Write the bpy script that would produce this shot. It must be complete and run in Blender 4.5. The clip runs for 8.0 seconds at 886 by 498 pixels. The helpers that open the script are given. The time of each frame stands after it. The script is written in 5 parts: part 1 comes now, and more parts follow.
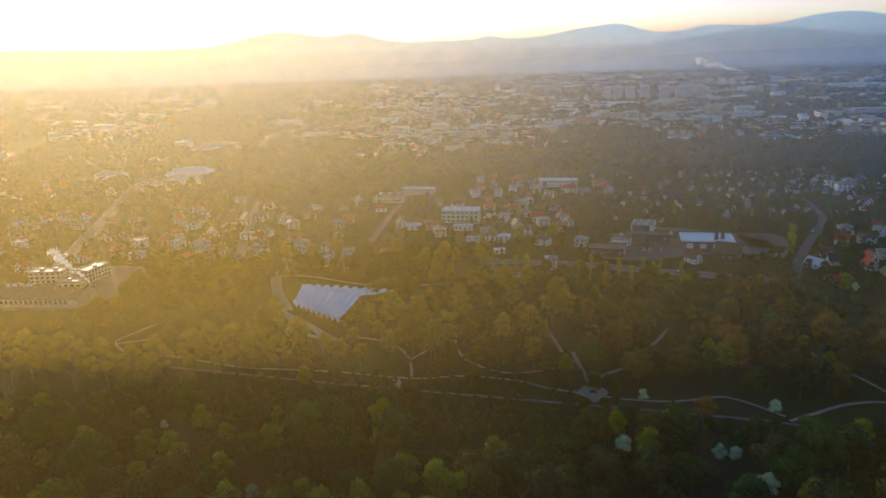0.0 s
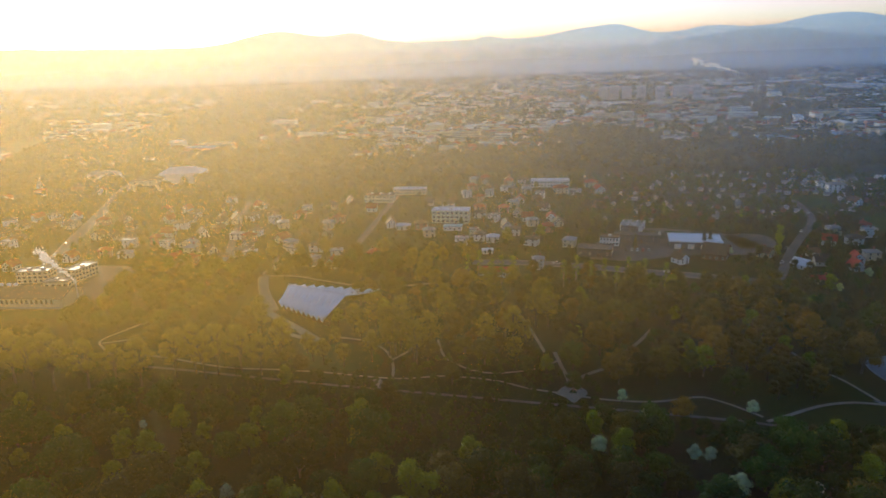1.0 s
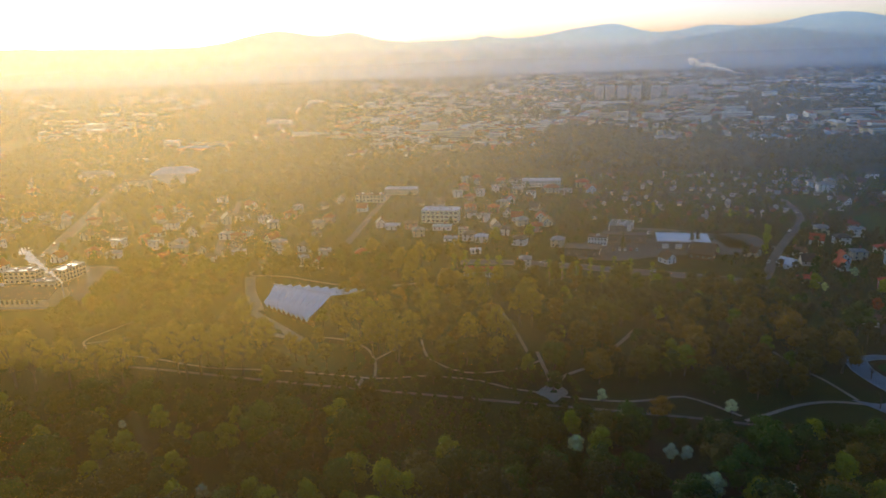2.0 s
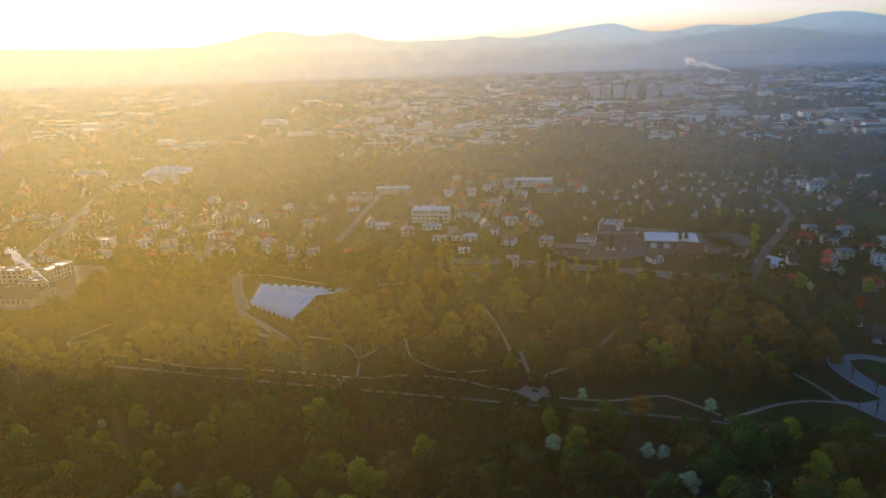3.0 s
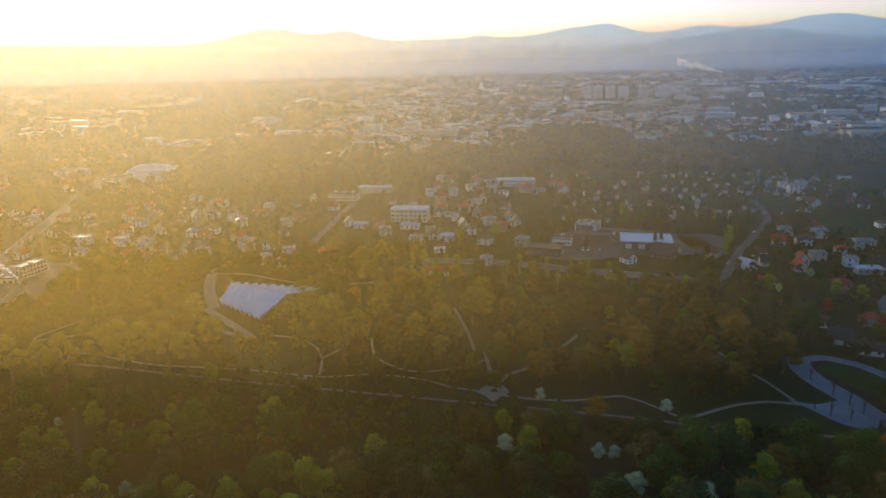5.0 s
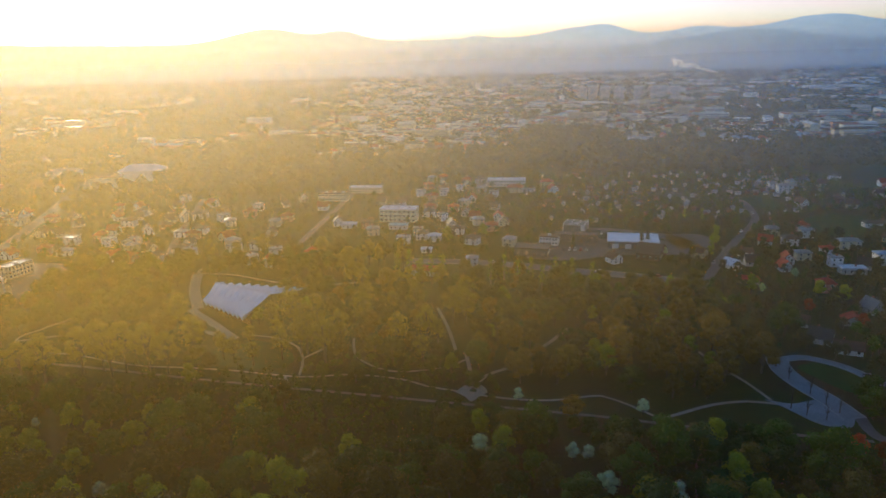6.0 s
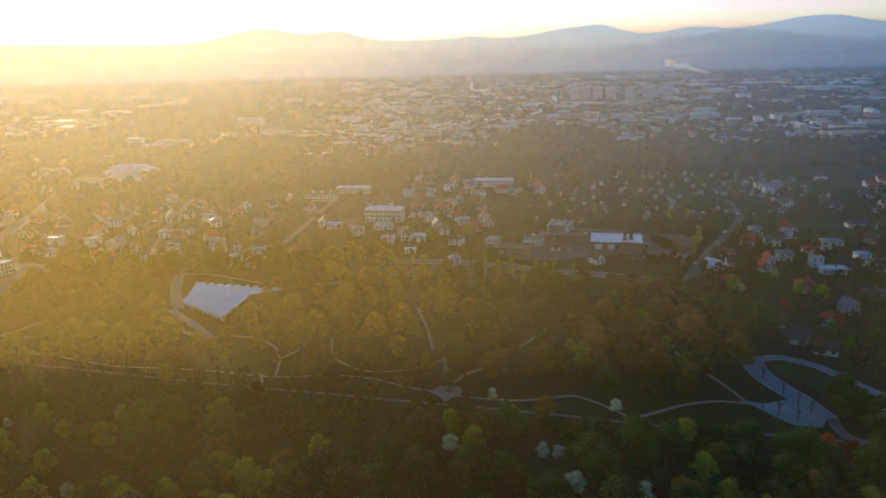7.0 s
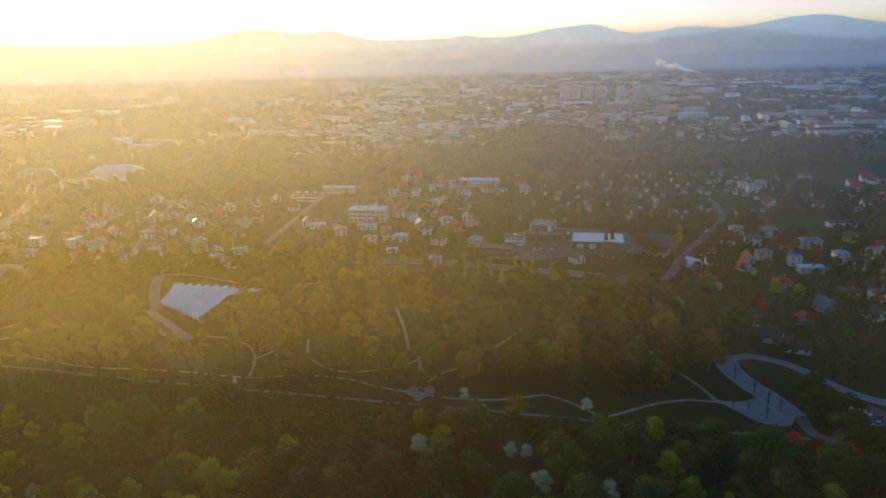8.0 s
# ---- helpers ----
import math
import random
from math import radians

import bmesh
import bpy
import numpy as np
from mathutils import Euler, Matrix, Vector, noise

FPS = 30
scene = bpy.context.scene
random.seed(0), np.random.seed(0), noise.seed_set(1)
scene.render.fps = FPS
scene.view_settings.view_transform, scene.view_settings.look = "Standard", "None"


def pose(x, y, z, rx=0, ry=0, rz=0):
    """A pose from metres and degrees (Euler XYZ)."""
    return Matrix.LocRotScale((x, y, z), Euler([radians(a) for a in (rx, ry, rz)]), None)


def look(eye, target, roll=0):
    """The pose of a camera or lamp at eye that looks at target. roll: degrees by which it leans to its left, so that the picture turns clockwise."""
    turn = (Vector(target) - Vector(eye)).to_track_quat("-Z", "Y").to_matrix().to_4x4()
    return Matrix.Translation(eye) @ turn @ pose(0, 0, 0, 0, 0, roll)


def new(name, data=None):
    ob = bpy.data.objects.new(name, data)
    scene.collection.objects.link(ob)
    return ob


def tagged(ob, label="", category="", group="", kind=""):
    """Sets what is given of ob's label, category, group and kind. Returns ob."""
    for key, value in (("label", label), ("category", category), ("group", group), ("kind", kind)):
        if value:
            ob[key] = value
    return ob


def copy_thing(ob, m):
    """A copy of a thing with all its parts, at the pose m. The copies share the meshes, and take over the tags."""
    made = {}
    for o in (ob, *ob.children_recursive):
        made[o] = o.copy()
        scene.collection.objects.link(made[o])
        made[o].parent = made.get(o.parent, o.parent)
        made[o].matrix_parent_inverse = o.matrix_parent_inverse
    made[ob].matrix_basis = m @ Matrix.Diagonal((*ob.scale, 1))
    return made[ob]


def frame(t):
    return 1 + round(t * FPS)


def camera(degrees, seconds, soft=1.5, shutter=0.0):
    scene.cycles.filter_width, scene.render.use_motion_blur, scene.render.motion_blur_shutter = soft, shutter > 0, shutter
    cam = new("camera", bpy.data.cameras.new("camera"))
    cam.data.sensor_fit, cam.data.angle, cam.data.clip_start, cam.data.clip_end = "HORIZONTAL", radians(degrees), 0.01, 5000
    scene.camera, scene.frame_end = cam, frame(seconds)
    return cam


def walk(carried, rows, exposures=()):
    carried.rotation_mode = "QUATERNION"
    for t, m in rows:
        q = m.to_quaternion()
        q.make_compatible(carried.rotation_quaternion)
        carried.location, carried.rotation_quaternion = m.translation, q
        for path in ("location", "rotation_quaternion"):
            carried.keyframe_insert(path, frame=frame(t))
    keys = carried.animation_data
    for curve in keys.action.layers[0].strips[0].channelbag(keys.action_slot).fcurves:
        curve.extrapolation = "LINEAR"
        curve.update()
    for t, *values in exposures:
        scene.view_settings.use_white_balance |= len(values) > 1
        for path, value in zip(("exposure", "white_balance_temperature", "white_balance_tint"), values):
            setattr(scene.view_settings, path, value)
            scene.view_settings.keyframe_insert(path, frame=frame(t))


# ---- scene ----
cam = camera(66.0, 8.0)
PATH = [
    (0, (2.13, -0.2, 123.57), (1.75, 19.03, 118.09), -1.9),
    (0.5, (5.74, -0.35, 123.56), (5.37, 18.89, 118.08), -1.9),
    (1, (9.3, -0.44, 123.54), (8.94, 18.79, 118.06), -1.8),
    (1.5, (12.75, -0.48, 123.5), (12.41, 18.74, 118.02), -1.8),
    (3, (22.76, -0.73, 123.28), (22.47, 18.49, 117.78), -1.8),
    (3.5, (26.11, -0.71, 123.22), (25.84, 18.52, 117.71), -1.7),
    (4, (29.46, -0.72, 123.16), (29.22, 18.5, 117.65), -1.5),
    (4.5, (32.88, -0.74, 123.14), (32.67, 18.49, 117.61), -1.4),
    (6, (43.87, -1.1, 122.92), (43.72, 18.12, 117.4), -1.4),
    (6.5, (47.84, -1.21, 122.89), (47.73, 18.02, 117.37), -1.3),
    (7, (51.93, -1.37, 122.87), (51.89, 17.86, 117.35), -1.3),
    (7.5, (56.07, -1.54, 122.87), (56.1, 17.68, 117.34), -1.3),
    (8, (60.17, -1.61, 122.87), (60.29, 17.61, 117.34), -1.3),
]
walk(cam, [(t, look(eye, target, roll)) for t, eye, target, roll in PATH], [(0.0, 0.68, 5950, 7), (8.0, 0.68, 5950, 7)])

# ---- light ----
SUN_AZ, SUN_EL = 29.5, 6.0          # degrees: west of the view's axis, above the horizon
sun_way = Vector((-math.sin(radians(SUN_AZ)) * math.cos(radians(SUN_EL)), math.cos(radians(SUN_AZ)) * math.cos(radians(SUN_EL)), math.sin(radians(SUN_EL))))
sun = new("sun", bpy.data.lights.new("sun", "SUN"))
sun.data.energy, sun.data.angle, sun.data.color = 1.9, radians(0.6), (1.0, 0.81, 0.50)
sun.matrix_world = look(sun_way * 3000, (0, 0, 0))

world = bpy.data.worlds.new("evening_sky")
scene.world = world
world.use_nodes = True
wn = world.node_tree
wn.nodes.clear()
sky = wn.nodes.new("ShaderNodeTexSky")
sky.sky_type, sky.sun_disc = "NISHITA", False
sky.sun_elevation, sky.sun_rotation = radians(SUN_EL), radians(-SUN_AZ)
sky.altitude, sky.air_density, sky.dust_density, sky.ozone_density = 300, 0.8, 1.0, 2.0
back = wn.nodes.new("ShaderNodeBackground")
back.inputs["Strength"].default_value = 0.165
wout = wn.nodes.new("ShaderNodeOutputWorld")
where = wn.nodes.new("ShaderNodeTexCoord")
spread = wn.nodes.new("ShaderNodeMapping")
spread.inputs["Scale"].default_value = (1.5, 1.5, 16)
veil = wn.nodes.new("ShaderNodeTexNoise")
veil.inputs["Scale"].default_value, veil.inputs["Detail"].default_value = 2.2, 5
tone = wn.nodes.new("ShaderNodeValToRGB")
tone.color_ramp.elements[0].position, tone.color_ramp.elements[0].color = 0.40, (0.98, 0.97, 1.0, 1)
tone.color_ramp.elements[1].position, tone.color_ramp.elements[1].color = 0.66, (1.12, 0.90, 0.96, 1)
thin_cloud = wn.nodes.new("ShaderNodeMix")
thin_cloud.data_type, thin_cloud.blend_type = "RGBA", "MULTIPLY"
thin_cloud.inputs[0].default_value = 1.0
wn.links.new(where.outputs["Generated"], spread.inputs[0])
wn.links.new(spread.outputs[0], veil.inputs["Vector"])
wn.links.new(veil.outputs["Fac"], tone.inputs[0])
wn.links.new(sky.outputs[0], thin_cloud.inputs[6])
wn.links.new(tone.outputs[0], thin_cloud.inputs[7])
way = wn.nodes.new("ShaderNodeSeparateXYZ")
wn.links.new(where.outputs["Generated"], way.inputs[0])
veil_height = wn.nodes.new("ShaderNodeValToRGB")
veil_height.color_ramp.elements[0].position, veil_height.color_ramp.elements[0].color = 0.0, (1.04, 0.97, 1.06, 1)
veil_height.color_ramp.elements[1].position, veil_height.color_ramp.elements[1].color = 0.6, (0.80, 1.02, 1.13, 1)
veil_height.color_ramp.elements.new(0.25).color = (0.91, 1.02, 1.12, 1)
veil_height.color_ramp.elements.new(0.10).color = (1.36, 1.09, 1.24, 1)
high_veil = wn.nodes.new("ShaderNodeMix")
high_veil.data_type, high_veil.blend_type = "RGBA", "MULTIPLY"
high_veil.inputs[0].default_value = 1.0
wn.links.new(way.outputs[2], veil_height.inputs[0])
wn.links.new(thin_cloud.outputs[2], high_veil.inputs[6])
wn.links.new(veil_height.outputs[0], high_veil.inputs[7])
wn.links.new(high_veil.outputs[2], back.inputs[0])
wn.links.new(back.outputs[0], wout.inputs[0])


# ---- materials ----
def nodes(name):
    m = bpy.data.materials.new(name)
    m.use_nodes = True
    t = m.node_tree
    t.nodes.clear()
    out = t.nodes.new("ShaderNodeOutputMaterial")
    return m, t, out


def noise_fac(t, scale, detail=4.0, rough=0.6):
    geo = t.nodes.new("ShaderNodeNewGeometry")
    n = t.nodes.new("ShaderNodeTexNoise")
    n.inputs["Scale"].default_value, n.inputs["Detail"].default_value, n.inputs["Roughness"].default_value = scale, detail, rough
    t.links.new(geo.outputs["Position"], n.inputs["Vector"])
    return n.outputs["Fac"]


def ramp(t, fac, stops):
    r = t.nodes.new("ShaderNodeValToRGB")
    r.color_ramp.elements[0].position, r.color_ramp.elements[0].color = stops[0][0], (*stops[0][1], 1)
    r.color_ramp.elements[1].position, r.color_ramp.elements[1].color = stops[-1][0], (*stops[-1][1], 1)
    for p, c in stops[1:-1]:
        r.color_ramp.elements.new(p).color = (*c, 1)
    t.links.new(fac, r.inputs[0])
    return r.outputs[0]


def mixed(t, fac, a, b, blend="MIX"):
    m = t.nodes.new("ShaderNodeMix")
    m.data_type, m.blend_type = "RGBA", blend
    for value, socket in ((fac, m.inputs[0]), (a, m.inputs[6]), (b, m.inputs[7])):
        if isinstance(value, (int, float)):
            socket.default_value = value
        elif isinstance(value, tuple):
            socket.default_value = (*value, 1)
        else:
            t.links.new(value, socket)
    return m.outputs[2]


def scaled(c, k):
    return tuple(min(1.0, v * k) for v in c)


def surface(name, c, rough=0.8, coarse=0.15, fine=3.0, vary=0.35, bump=0.3, rand=0.0, metal=0.0, spec=0.5, other=None):
    """Paint, plaster, stone or soil: coarse stains, fine grain, relief, and a shade that differs from piece to piece."""
    m, t, out = nodes(name)
    p = t.nodes.new("ShaderNodeBsdfPrincipled")
    big = ramp(t, noise_fac(t, coarse), [(0.3, scaled(c, 1 - vary)), (0.7, other or scaled(c, 1 + vary * 0.5))])
    small = ramp(t, noise_fac(t, fine, 6), [(0.3, (0.75, 0.75, 0.75)), (0.7, (1.1, 1.1, 1.1))])
    col = mixed(t, 1.0, big, small, "MULTIPLY")
    if rand:
        info = t.nodes.new("ShaderNodeObjectInfo")
        hsv = t.nodes.new("ShaderNodeHueSaturation")
        mr = t.nodes.new("ShaderNodeMapRange")
        mr.inputs[3].default_value, mr.inputs[4].default_value = 1 - rand, 1 + rand
        t.links.new(info.outputs["Random"], mr.inputs[0])
        t.links.new(mr.outputs[0], hsv.inputs["Value"])
        t.links.new(col, hsv.inputs["Color"])
        col = hsv.outputs[0]
    t.links.new(col, p.inputs["Base Color"])
    p.inputs["Roughness"].default_value, p.inputs["Metallic"].default_value = rough, metal
    p.inputs["Specular IOR Level"].default_value = spec
    if bump:
        b = t.nodes.new("ShaderNodeBump")
        b.inputs["Strength"].default_value, b.inputs["Distance"].default_value = bump, 0.1
        t.links.new(noise_fac(t, fine * 2, 5), b.inputs["Height"])
        t.links.new(b.outputs[0], p.inputs["Normal"])
    t.links.new(p.outputs[0], out.inputs[0])
    return m


def foliage(name, c1, c2, trans=0.35, rand=0.6, gloss=0.15):
    """Leaves: colour from leaf to leaf and tree to tree, light shining through, a soft sheen."""
    m, t, out = nodes(name)
    geo = t.nodes.new("ShaderNodeNewGeometry")
    col = ramp(t, geo.outputs["Random Per Island"], [(0.0, scaled(c1, 0.9)), (0.5, c1), (1.0, tuple(0.5 * (a + b) for a, b in zip(c1, c2)))])
    info = t.nodes.new("ShaderNodeObjectInfo")
    tint = ramp(t, info.outputs["Random"], [(0.0, (1 - rand, 1 - rand * 0.8, 1 - rand)), (0.6, (1.0, 1.0, 1.0)), (1.0, (1 + rand * 0.9, 1 + rand * 0.7, 0.8))])
    col = mixed(t, 1.0, col, tint, "MULTIPLY")
    clump = ramp(t, noise_fac(t, 0.35, 3), [(0.3, (0.84, 0.86, 0.86)), (0.7, (1.14, 1.1, 1.06))])
    col = mixed(t, 1.0, col, clump, "MULTIPLY")
    stand = ramp(t, noise_fac(t, 0.03, 1, 0.4), [(0.34, (0.78, 0.88, 0.8)), (0.5, (1.0, 1.0, 1.0)), (0.66, (1.25, 1.14, 1.0))])
    col = mixed(t, 1.0, col, stand, "MULTIPLY")
    p = t.nodes.new("ShaderNodeBsdfPrincipled")
    p.inputs["Roughness"].default_value, p.inputs["Specular IOR Level"].default_value = 0.65, gloss
    tr = t.nodes.new("ShaderNodeBsdfTranslucent")
    mix = t.nodes.new("ShaderNodeMixShader")
    mix.inputs[0].default_value = trans
    t.links.new(col, p.inputs["Base Color"])
    warm = mixed(t, 1.0, col, (1.15, 1.5, 0.6), "MULTIPLY")
    t.links.new(warm, tr.inputs[0])
    t.links.new(p.outputs[0], mix.inputs[1])
    t.links.new(tr.outputs[0], mix.inputs[2])
    t.links.new(mix.outputs[0], out.inputs[0])
    return m


def ground_material():
    """Lawn, rough meadow and bare soil in patches of several sizes."""
    m, t, out = nodes("grass_and_soil")
    p = t.nodes.new("ShaderNodeBsdfPrincipled")
    lawn = ramp(t, noise_fac(t, 0.9, 8, 0.7), [(0.3, (0.014, 0.026, 0.005)), (0.7, (0.030, 0.048, 0.009))])
    soil = ramp(t, noise_fac(t, 0.5, 8, 0.7), [(0.3, (0.024, 0.018, 0.010)), (0.7, (0.048, 0.036, 0.020))])
    patch = ramp(t, noise_fac(t, 0.018, 6, 0.6), [(0.45, (0, 0, 0)), (0.65, (1, 1, 1))])
    field = ramp(t, noise_fac(t, 0.004, 5, 0.6), [(0.40, (0.75, 0.8, 0.7)), (0.60, (1.5, 1.45, 1.2))])
    col = mixed(t, 1.0, mixed(t, patch, lawn, soil), field, "MULTIPLY")
    t.links.new(col, p.inputs["Base Color"])
    p.inputs["Roughness"].default_value, p.inputs["Specular IOR Level"].default_value = 0.9, 0.08
    b = t.nodes.new("ShaderNodeBump")
    b.inputs["Strength"].default_value, b.inputs["Distance"].default_value = 0.6, 0.3
    t.links.new(noise_fac(t, 1.4, 8, 0.75), b.inputs["Height"])
    t.links.new(b.outputs[0], p.inputs["Normal"])
    t.links.new(p.outputs[0], out.inputs[0])
    return m


def glass_material():
    m, t, out = nodes("window_glass")
    p = t.nodes.new("ShaderNodeBsdfPrincipled")
    p.inputs["Base Color"].default_value = (0.02, 0.025, 0.03, 1)
    p.inputs["Roughness"].default_value = 0.08
    p.inputs["Specular IOR Level"].default_value = 0.6
    t.links.new(p.outputs[0], out.inputs[0])
    return m


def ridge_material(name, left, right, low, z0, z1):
    """Far wooded hills, a glowing backdrop: evening haze painted into the emission, bright towards the sunset and blue
    away from it.
    """
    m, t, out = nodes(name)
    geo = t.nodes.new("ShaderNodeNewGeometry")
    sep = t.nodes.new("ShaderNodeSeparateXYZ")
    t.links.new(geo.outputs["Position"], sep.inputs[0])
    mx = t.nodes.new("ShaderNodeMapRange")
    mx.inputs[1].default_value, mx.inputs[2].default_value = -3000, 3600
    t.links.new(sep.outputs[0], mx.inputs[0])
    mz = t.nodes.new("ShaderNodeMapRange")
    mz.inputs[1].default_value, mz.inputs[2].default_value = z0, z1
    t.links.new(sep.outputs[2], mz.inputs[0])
    # crest and foot tints: sunset glow and low haze put into the colour
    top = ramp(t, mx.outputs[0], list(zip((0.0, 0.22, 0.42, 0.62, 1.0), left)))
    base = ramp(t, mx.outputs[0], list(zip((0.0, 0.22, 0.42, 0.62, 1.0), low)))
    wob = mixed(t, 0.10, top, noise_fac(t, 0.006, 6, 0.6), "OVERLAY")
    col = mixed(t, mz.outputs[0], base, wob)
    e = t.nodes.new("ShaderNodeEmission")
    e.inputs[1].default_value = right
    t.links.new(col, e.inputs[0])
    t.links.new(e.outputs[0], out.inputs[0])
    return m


def droplets(t, forward, even, cone, share_even, share_back):
    """Mist droplets: most light goes on forwards in a broad cone, the rest is spread evenly."""
    fw = t.nodes.new("ShaderNodeBsdfRefraction")
    fw.distribution = "GGX"
    fw.inputs["Color"].default_value = (*forward, 1)
    fw.inputs["Roughness"].default_value, fw.inputs["IOR"].default_value = 1.0, cone
    tr = t.nodes.new("ShaderNodeBsdfTranslucent")
    tr.inputs[0].default_value = (*forward, 1)
    d = t.nodes.new("ShaderNodeBsdfDiffuse")
    d.inputs[0].default_value = (*even, 1)
    a, b = t.nodes.new("ShaderNodeMixShader"), t.nodes.new("ShaderNodeMixShader")
    a.inputs[0].default_value, b.inputs[0].default_value = share_even, share_back
    for x, y in ((fw.outputs[0], a.inputs[1]), (tr.outputs[0], a.inputs[2]), (a.outputs[0], b.inputs[1]), (d.outputs[0], b.inputs[2])):
        t.links.new(x, y)
    return b.outputs[0]


def smoke_material():
    m, t, out = nodes("white_smoke")
    t.links.new(droplets(t, (1.0, 0.99, 0.97), (0.97, 0.97, 0.97), 2.3, 1.0, 0.2), out.inputs[0])
    return m


def times(t, a, b):
    n = t.nodes.new("ShaderNodeMath")
    n.operation = "MULTIPLY"
    for value, socket in ((a, n.inputs[0]), (b, n.inputs[1])):
        if isinstance(value, (int, float)):
            socket.default_value = value
        else:
            t.links.new(value, socket)
    return n.outputs[0]


def between(t, value, a, b, lo, hi):
    n = t.nodes.new("ShaderNodeMapRange")
    n.interpolation_type = "SMOOTHSTEP"
    n.inputs[1].default_value, n.inputs[2].default_value, n.inputs[3].default_value, n.inputs[4].default_value = a, b, lo, hi
    t.links.new(value, n.inputs[0])
    return n.outputs[0]


def haze_material(name, density, z0, rise, z1, fade, drift, scatter):
    """Clear air with thin mist in it, thickest between z0 + rise and z1 - fade, in slow drifts of some hundred metres."""
    m, t, out = nodes(name)
    geo = t.nodes.new("ShaderNodeNewGeometry")
    sep = t.nodes.new("ShaderNodeSeparateXYZ")
    t.links.new(geo.outputs["Position"], sep.inputs[0])
    low = between(t, sep.outputs[2], z0, z0 + rise, 0.0, 1.0)
    high = between(t, sep.outputs[2], z1 - fade, z1, 1.0, 0.0)
    swirl = between(t, noise_fac(t, drift, 1, 0.4), 0.3, 0.7, 0.9, 1.08)
    amount = times(t, times(t, low, high), times(t, swirl, density))
    clear, mix = t.nodes.new("ShaderNodeBsdfTransparent"), t.nodes.new("ShaderNodeMixShader")
    t.links.new(amount, mix.inputs[0])
    t.links.new(clear.outputs[0], mix.inputs[1])
    t.links.new(droplets(t, *scatter), mix.inputs[2])
    t.links.new(mix.outputs[0], out.inputs[0])
    return m


# colours of the light that goes on forwards and of the light that is spread, the cone, and the shares
GOLDEN = ((1.0, 0.71, 0.17), (0.25, 0.58, 1.0), 2.3, 0.0, 0.11)
MISTY = ((0.92, 0.90, 0.58), (0.28, 0.62, 1.0), 2.3, 0.0, 0.75)
PALE = ((0.82, 0.88, 0.76), (0.26, 0.62, 1.0), 2.3, 0.0, 0.85)
GRASS = ground_material()
LAWN = surface("mown_lawn", (0.016, 0.058, 0.010), 0.9, 0.08, 2.5, 0.35, 0.5, spec=0.08)
GRAVEL = surface("pale_gravel_path", (0.27, 0.24, 0.185), 0.9, 0.12, 2.0, 0.2, 0.3, spec=0.2)
LANE = surface("worn_gravel_lane", (0.15, 0.14, 0.115), 0.9, 0.12, 2.0, 0.35, 0.3, spec=0.2)
PAVING = surface("grey_concrete_paving", (0.21, 0.22, 0.24), 0.8, 0.1, 1.2, 0.25, 0.2, spec=0.25)
ASPHALT = surface("worn_asphalt", (0.115, 0.112, 0.112), 0.8, 0.06, 1.5, 0.3, 0.2, spec=0.25)
BARK = surface("bark", (0.10, 0.075, 0.05), 0.9, 0.5, 4.0, 0.4, 0.6, rand=0.3)
BIRCH = surface("pale_bark", (0.28, 0.24, 0.18), 0.9, 0.5, 4.0, 0.4, 0.4, rand=0.3)
LEAF_GREEN = foliage("green_leaves", (0.021, 0.066, 0.005), (0.045, 0.098, 0.007), 0.3)
LEAF_PARK = foliage("park_green_leaves", (0.042, 0.074, 0.008), (0.070, 0.098, 0.010), 0.22)
LEAF_LIME = foliage("fresh_yellow_green_leaves", (0.17, 0.205, 0.013), (0.29, 0.28, 0.017), 0.35, 0.25)
LEAF_OLIVE = foliage("olive_leaves", (0.056, 0.056, 0.008), (0.088, 0.080, 0.010), 0.22)
LEAF_RUST = foliage("rust_brown_buds", (0.15, 0.088, 0.015), (0.21, 0.115, 0.018), 0.28)
LEAF_GOLD = foliage("golden_buds", (0.24, 0.165, 0.03), (0.34, 0.225, 0.04), 0.42, 0.2)
LEAF_RED = foliage("dark_red_leaves", (0.22, 0.035, 0.018), (0.34, 0.06, 0.025))
BLOSSOM = foliage("white_blossom", (0.52, 0.55, 0.42), (0.72, 0.73, 0.58), 0.3, 0.15)
LEAF_FAR = foliage("dull_far_leaves", (0.035, 0.042, 0.014), (0.058, 0.056, 0.020), 0.1, 0.3)
LEAF_BROWN = foliage("brown_twigs_and_buds", (0.050, 0.048, 0.016), (0.078, 0.068, 0.022), 0.08, 0.35)
BAND = surface("dull_window_band", (0.17, 0.18, 0.20), 0.4, 0.3, 1.0, 0.3, 0.0)
NEEDLES = foliage("dark_needles", (0.018, 0.032, 0.014), (0.035, 0.05, 0.02), 0.15)
GLASS = glass_material()
FRAME = surface("white_window_frame", (0.72, 0.72, 0.70), 0.5, 0.5, 5.0, 0.1, 0.0)


def membrane_material():
    """White coated cloth: a soft sheen, and some daylight shining through."""
    m = surface("white_roof_membrane", (0.86, 0.97, 1.0), 0.25, 0.15, 1.0, 0.06, 0.05, spec=0.9)
    t = m.node_tree
    out = next(n for n in t.nodes if n.type == "OUTPUT_MATERIAL")
    p = next(n for n in t.nodes if n.type == "BSDF_PRINCIPLED")
    tr = t.nodes.new("ShaderNodeBsdfTranslucent")
    tr.inputs[0].default_value = (0.90, 0.93, 1.0, 1)
    mix = t.nodes.new("ShaderNodeMixShader")
    mix.inputs[0].default_value = 0.12
    t.links.new(p.outputs[0], mix.inputs[1])
    t.links.new(tr.outputs[0], mix.inputs[2])
    t.links.new(mix.outputs[0], out.inputs[0])
    return m


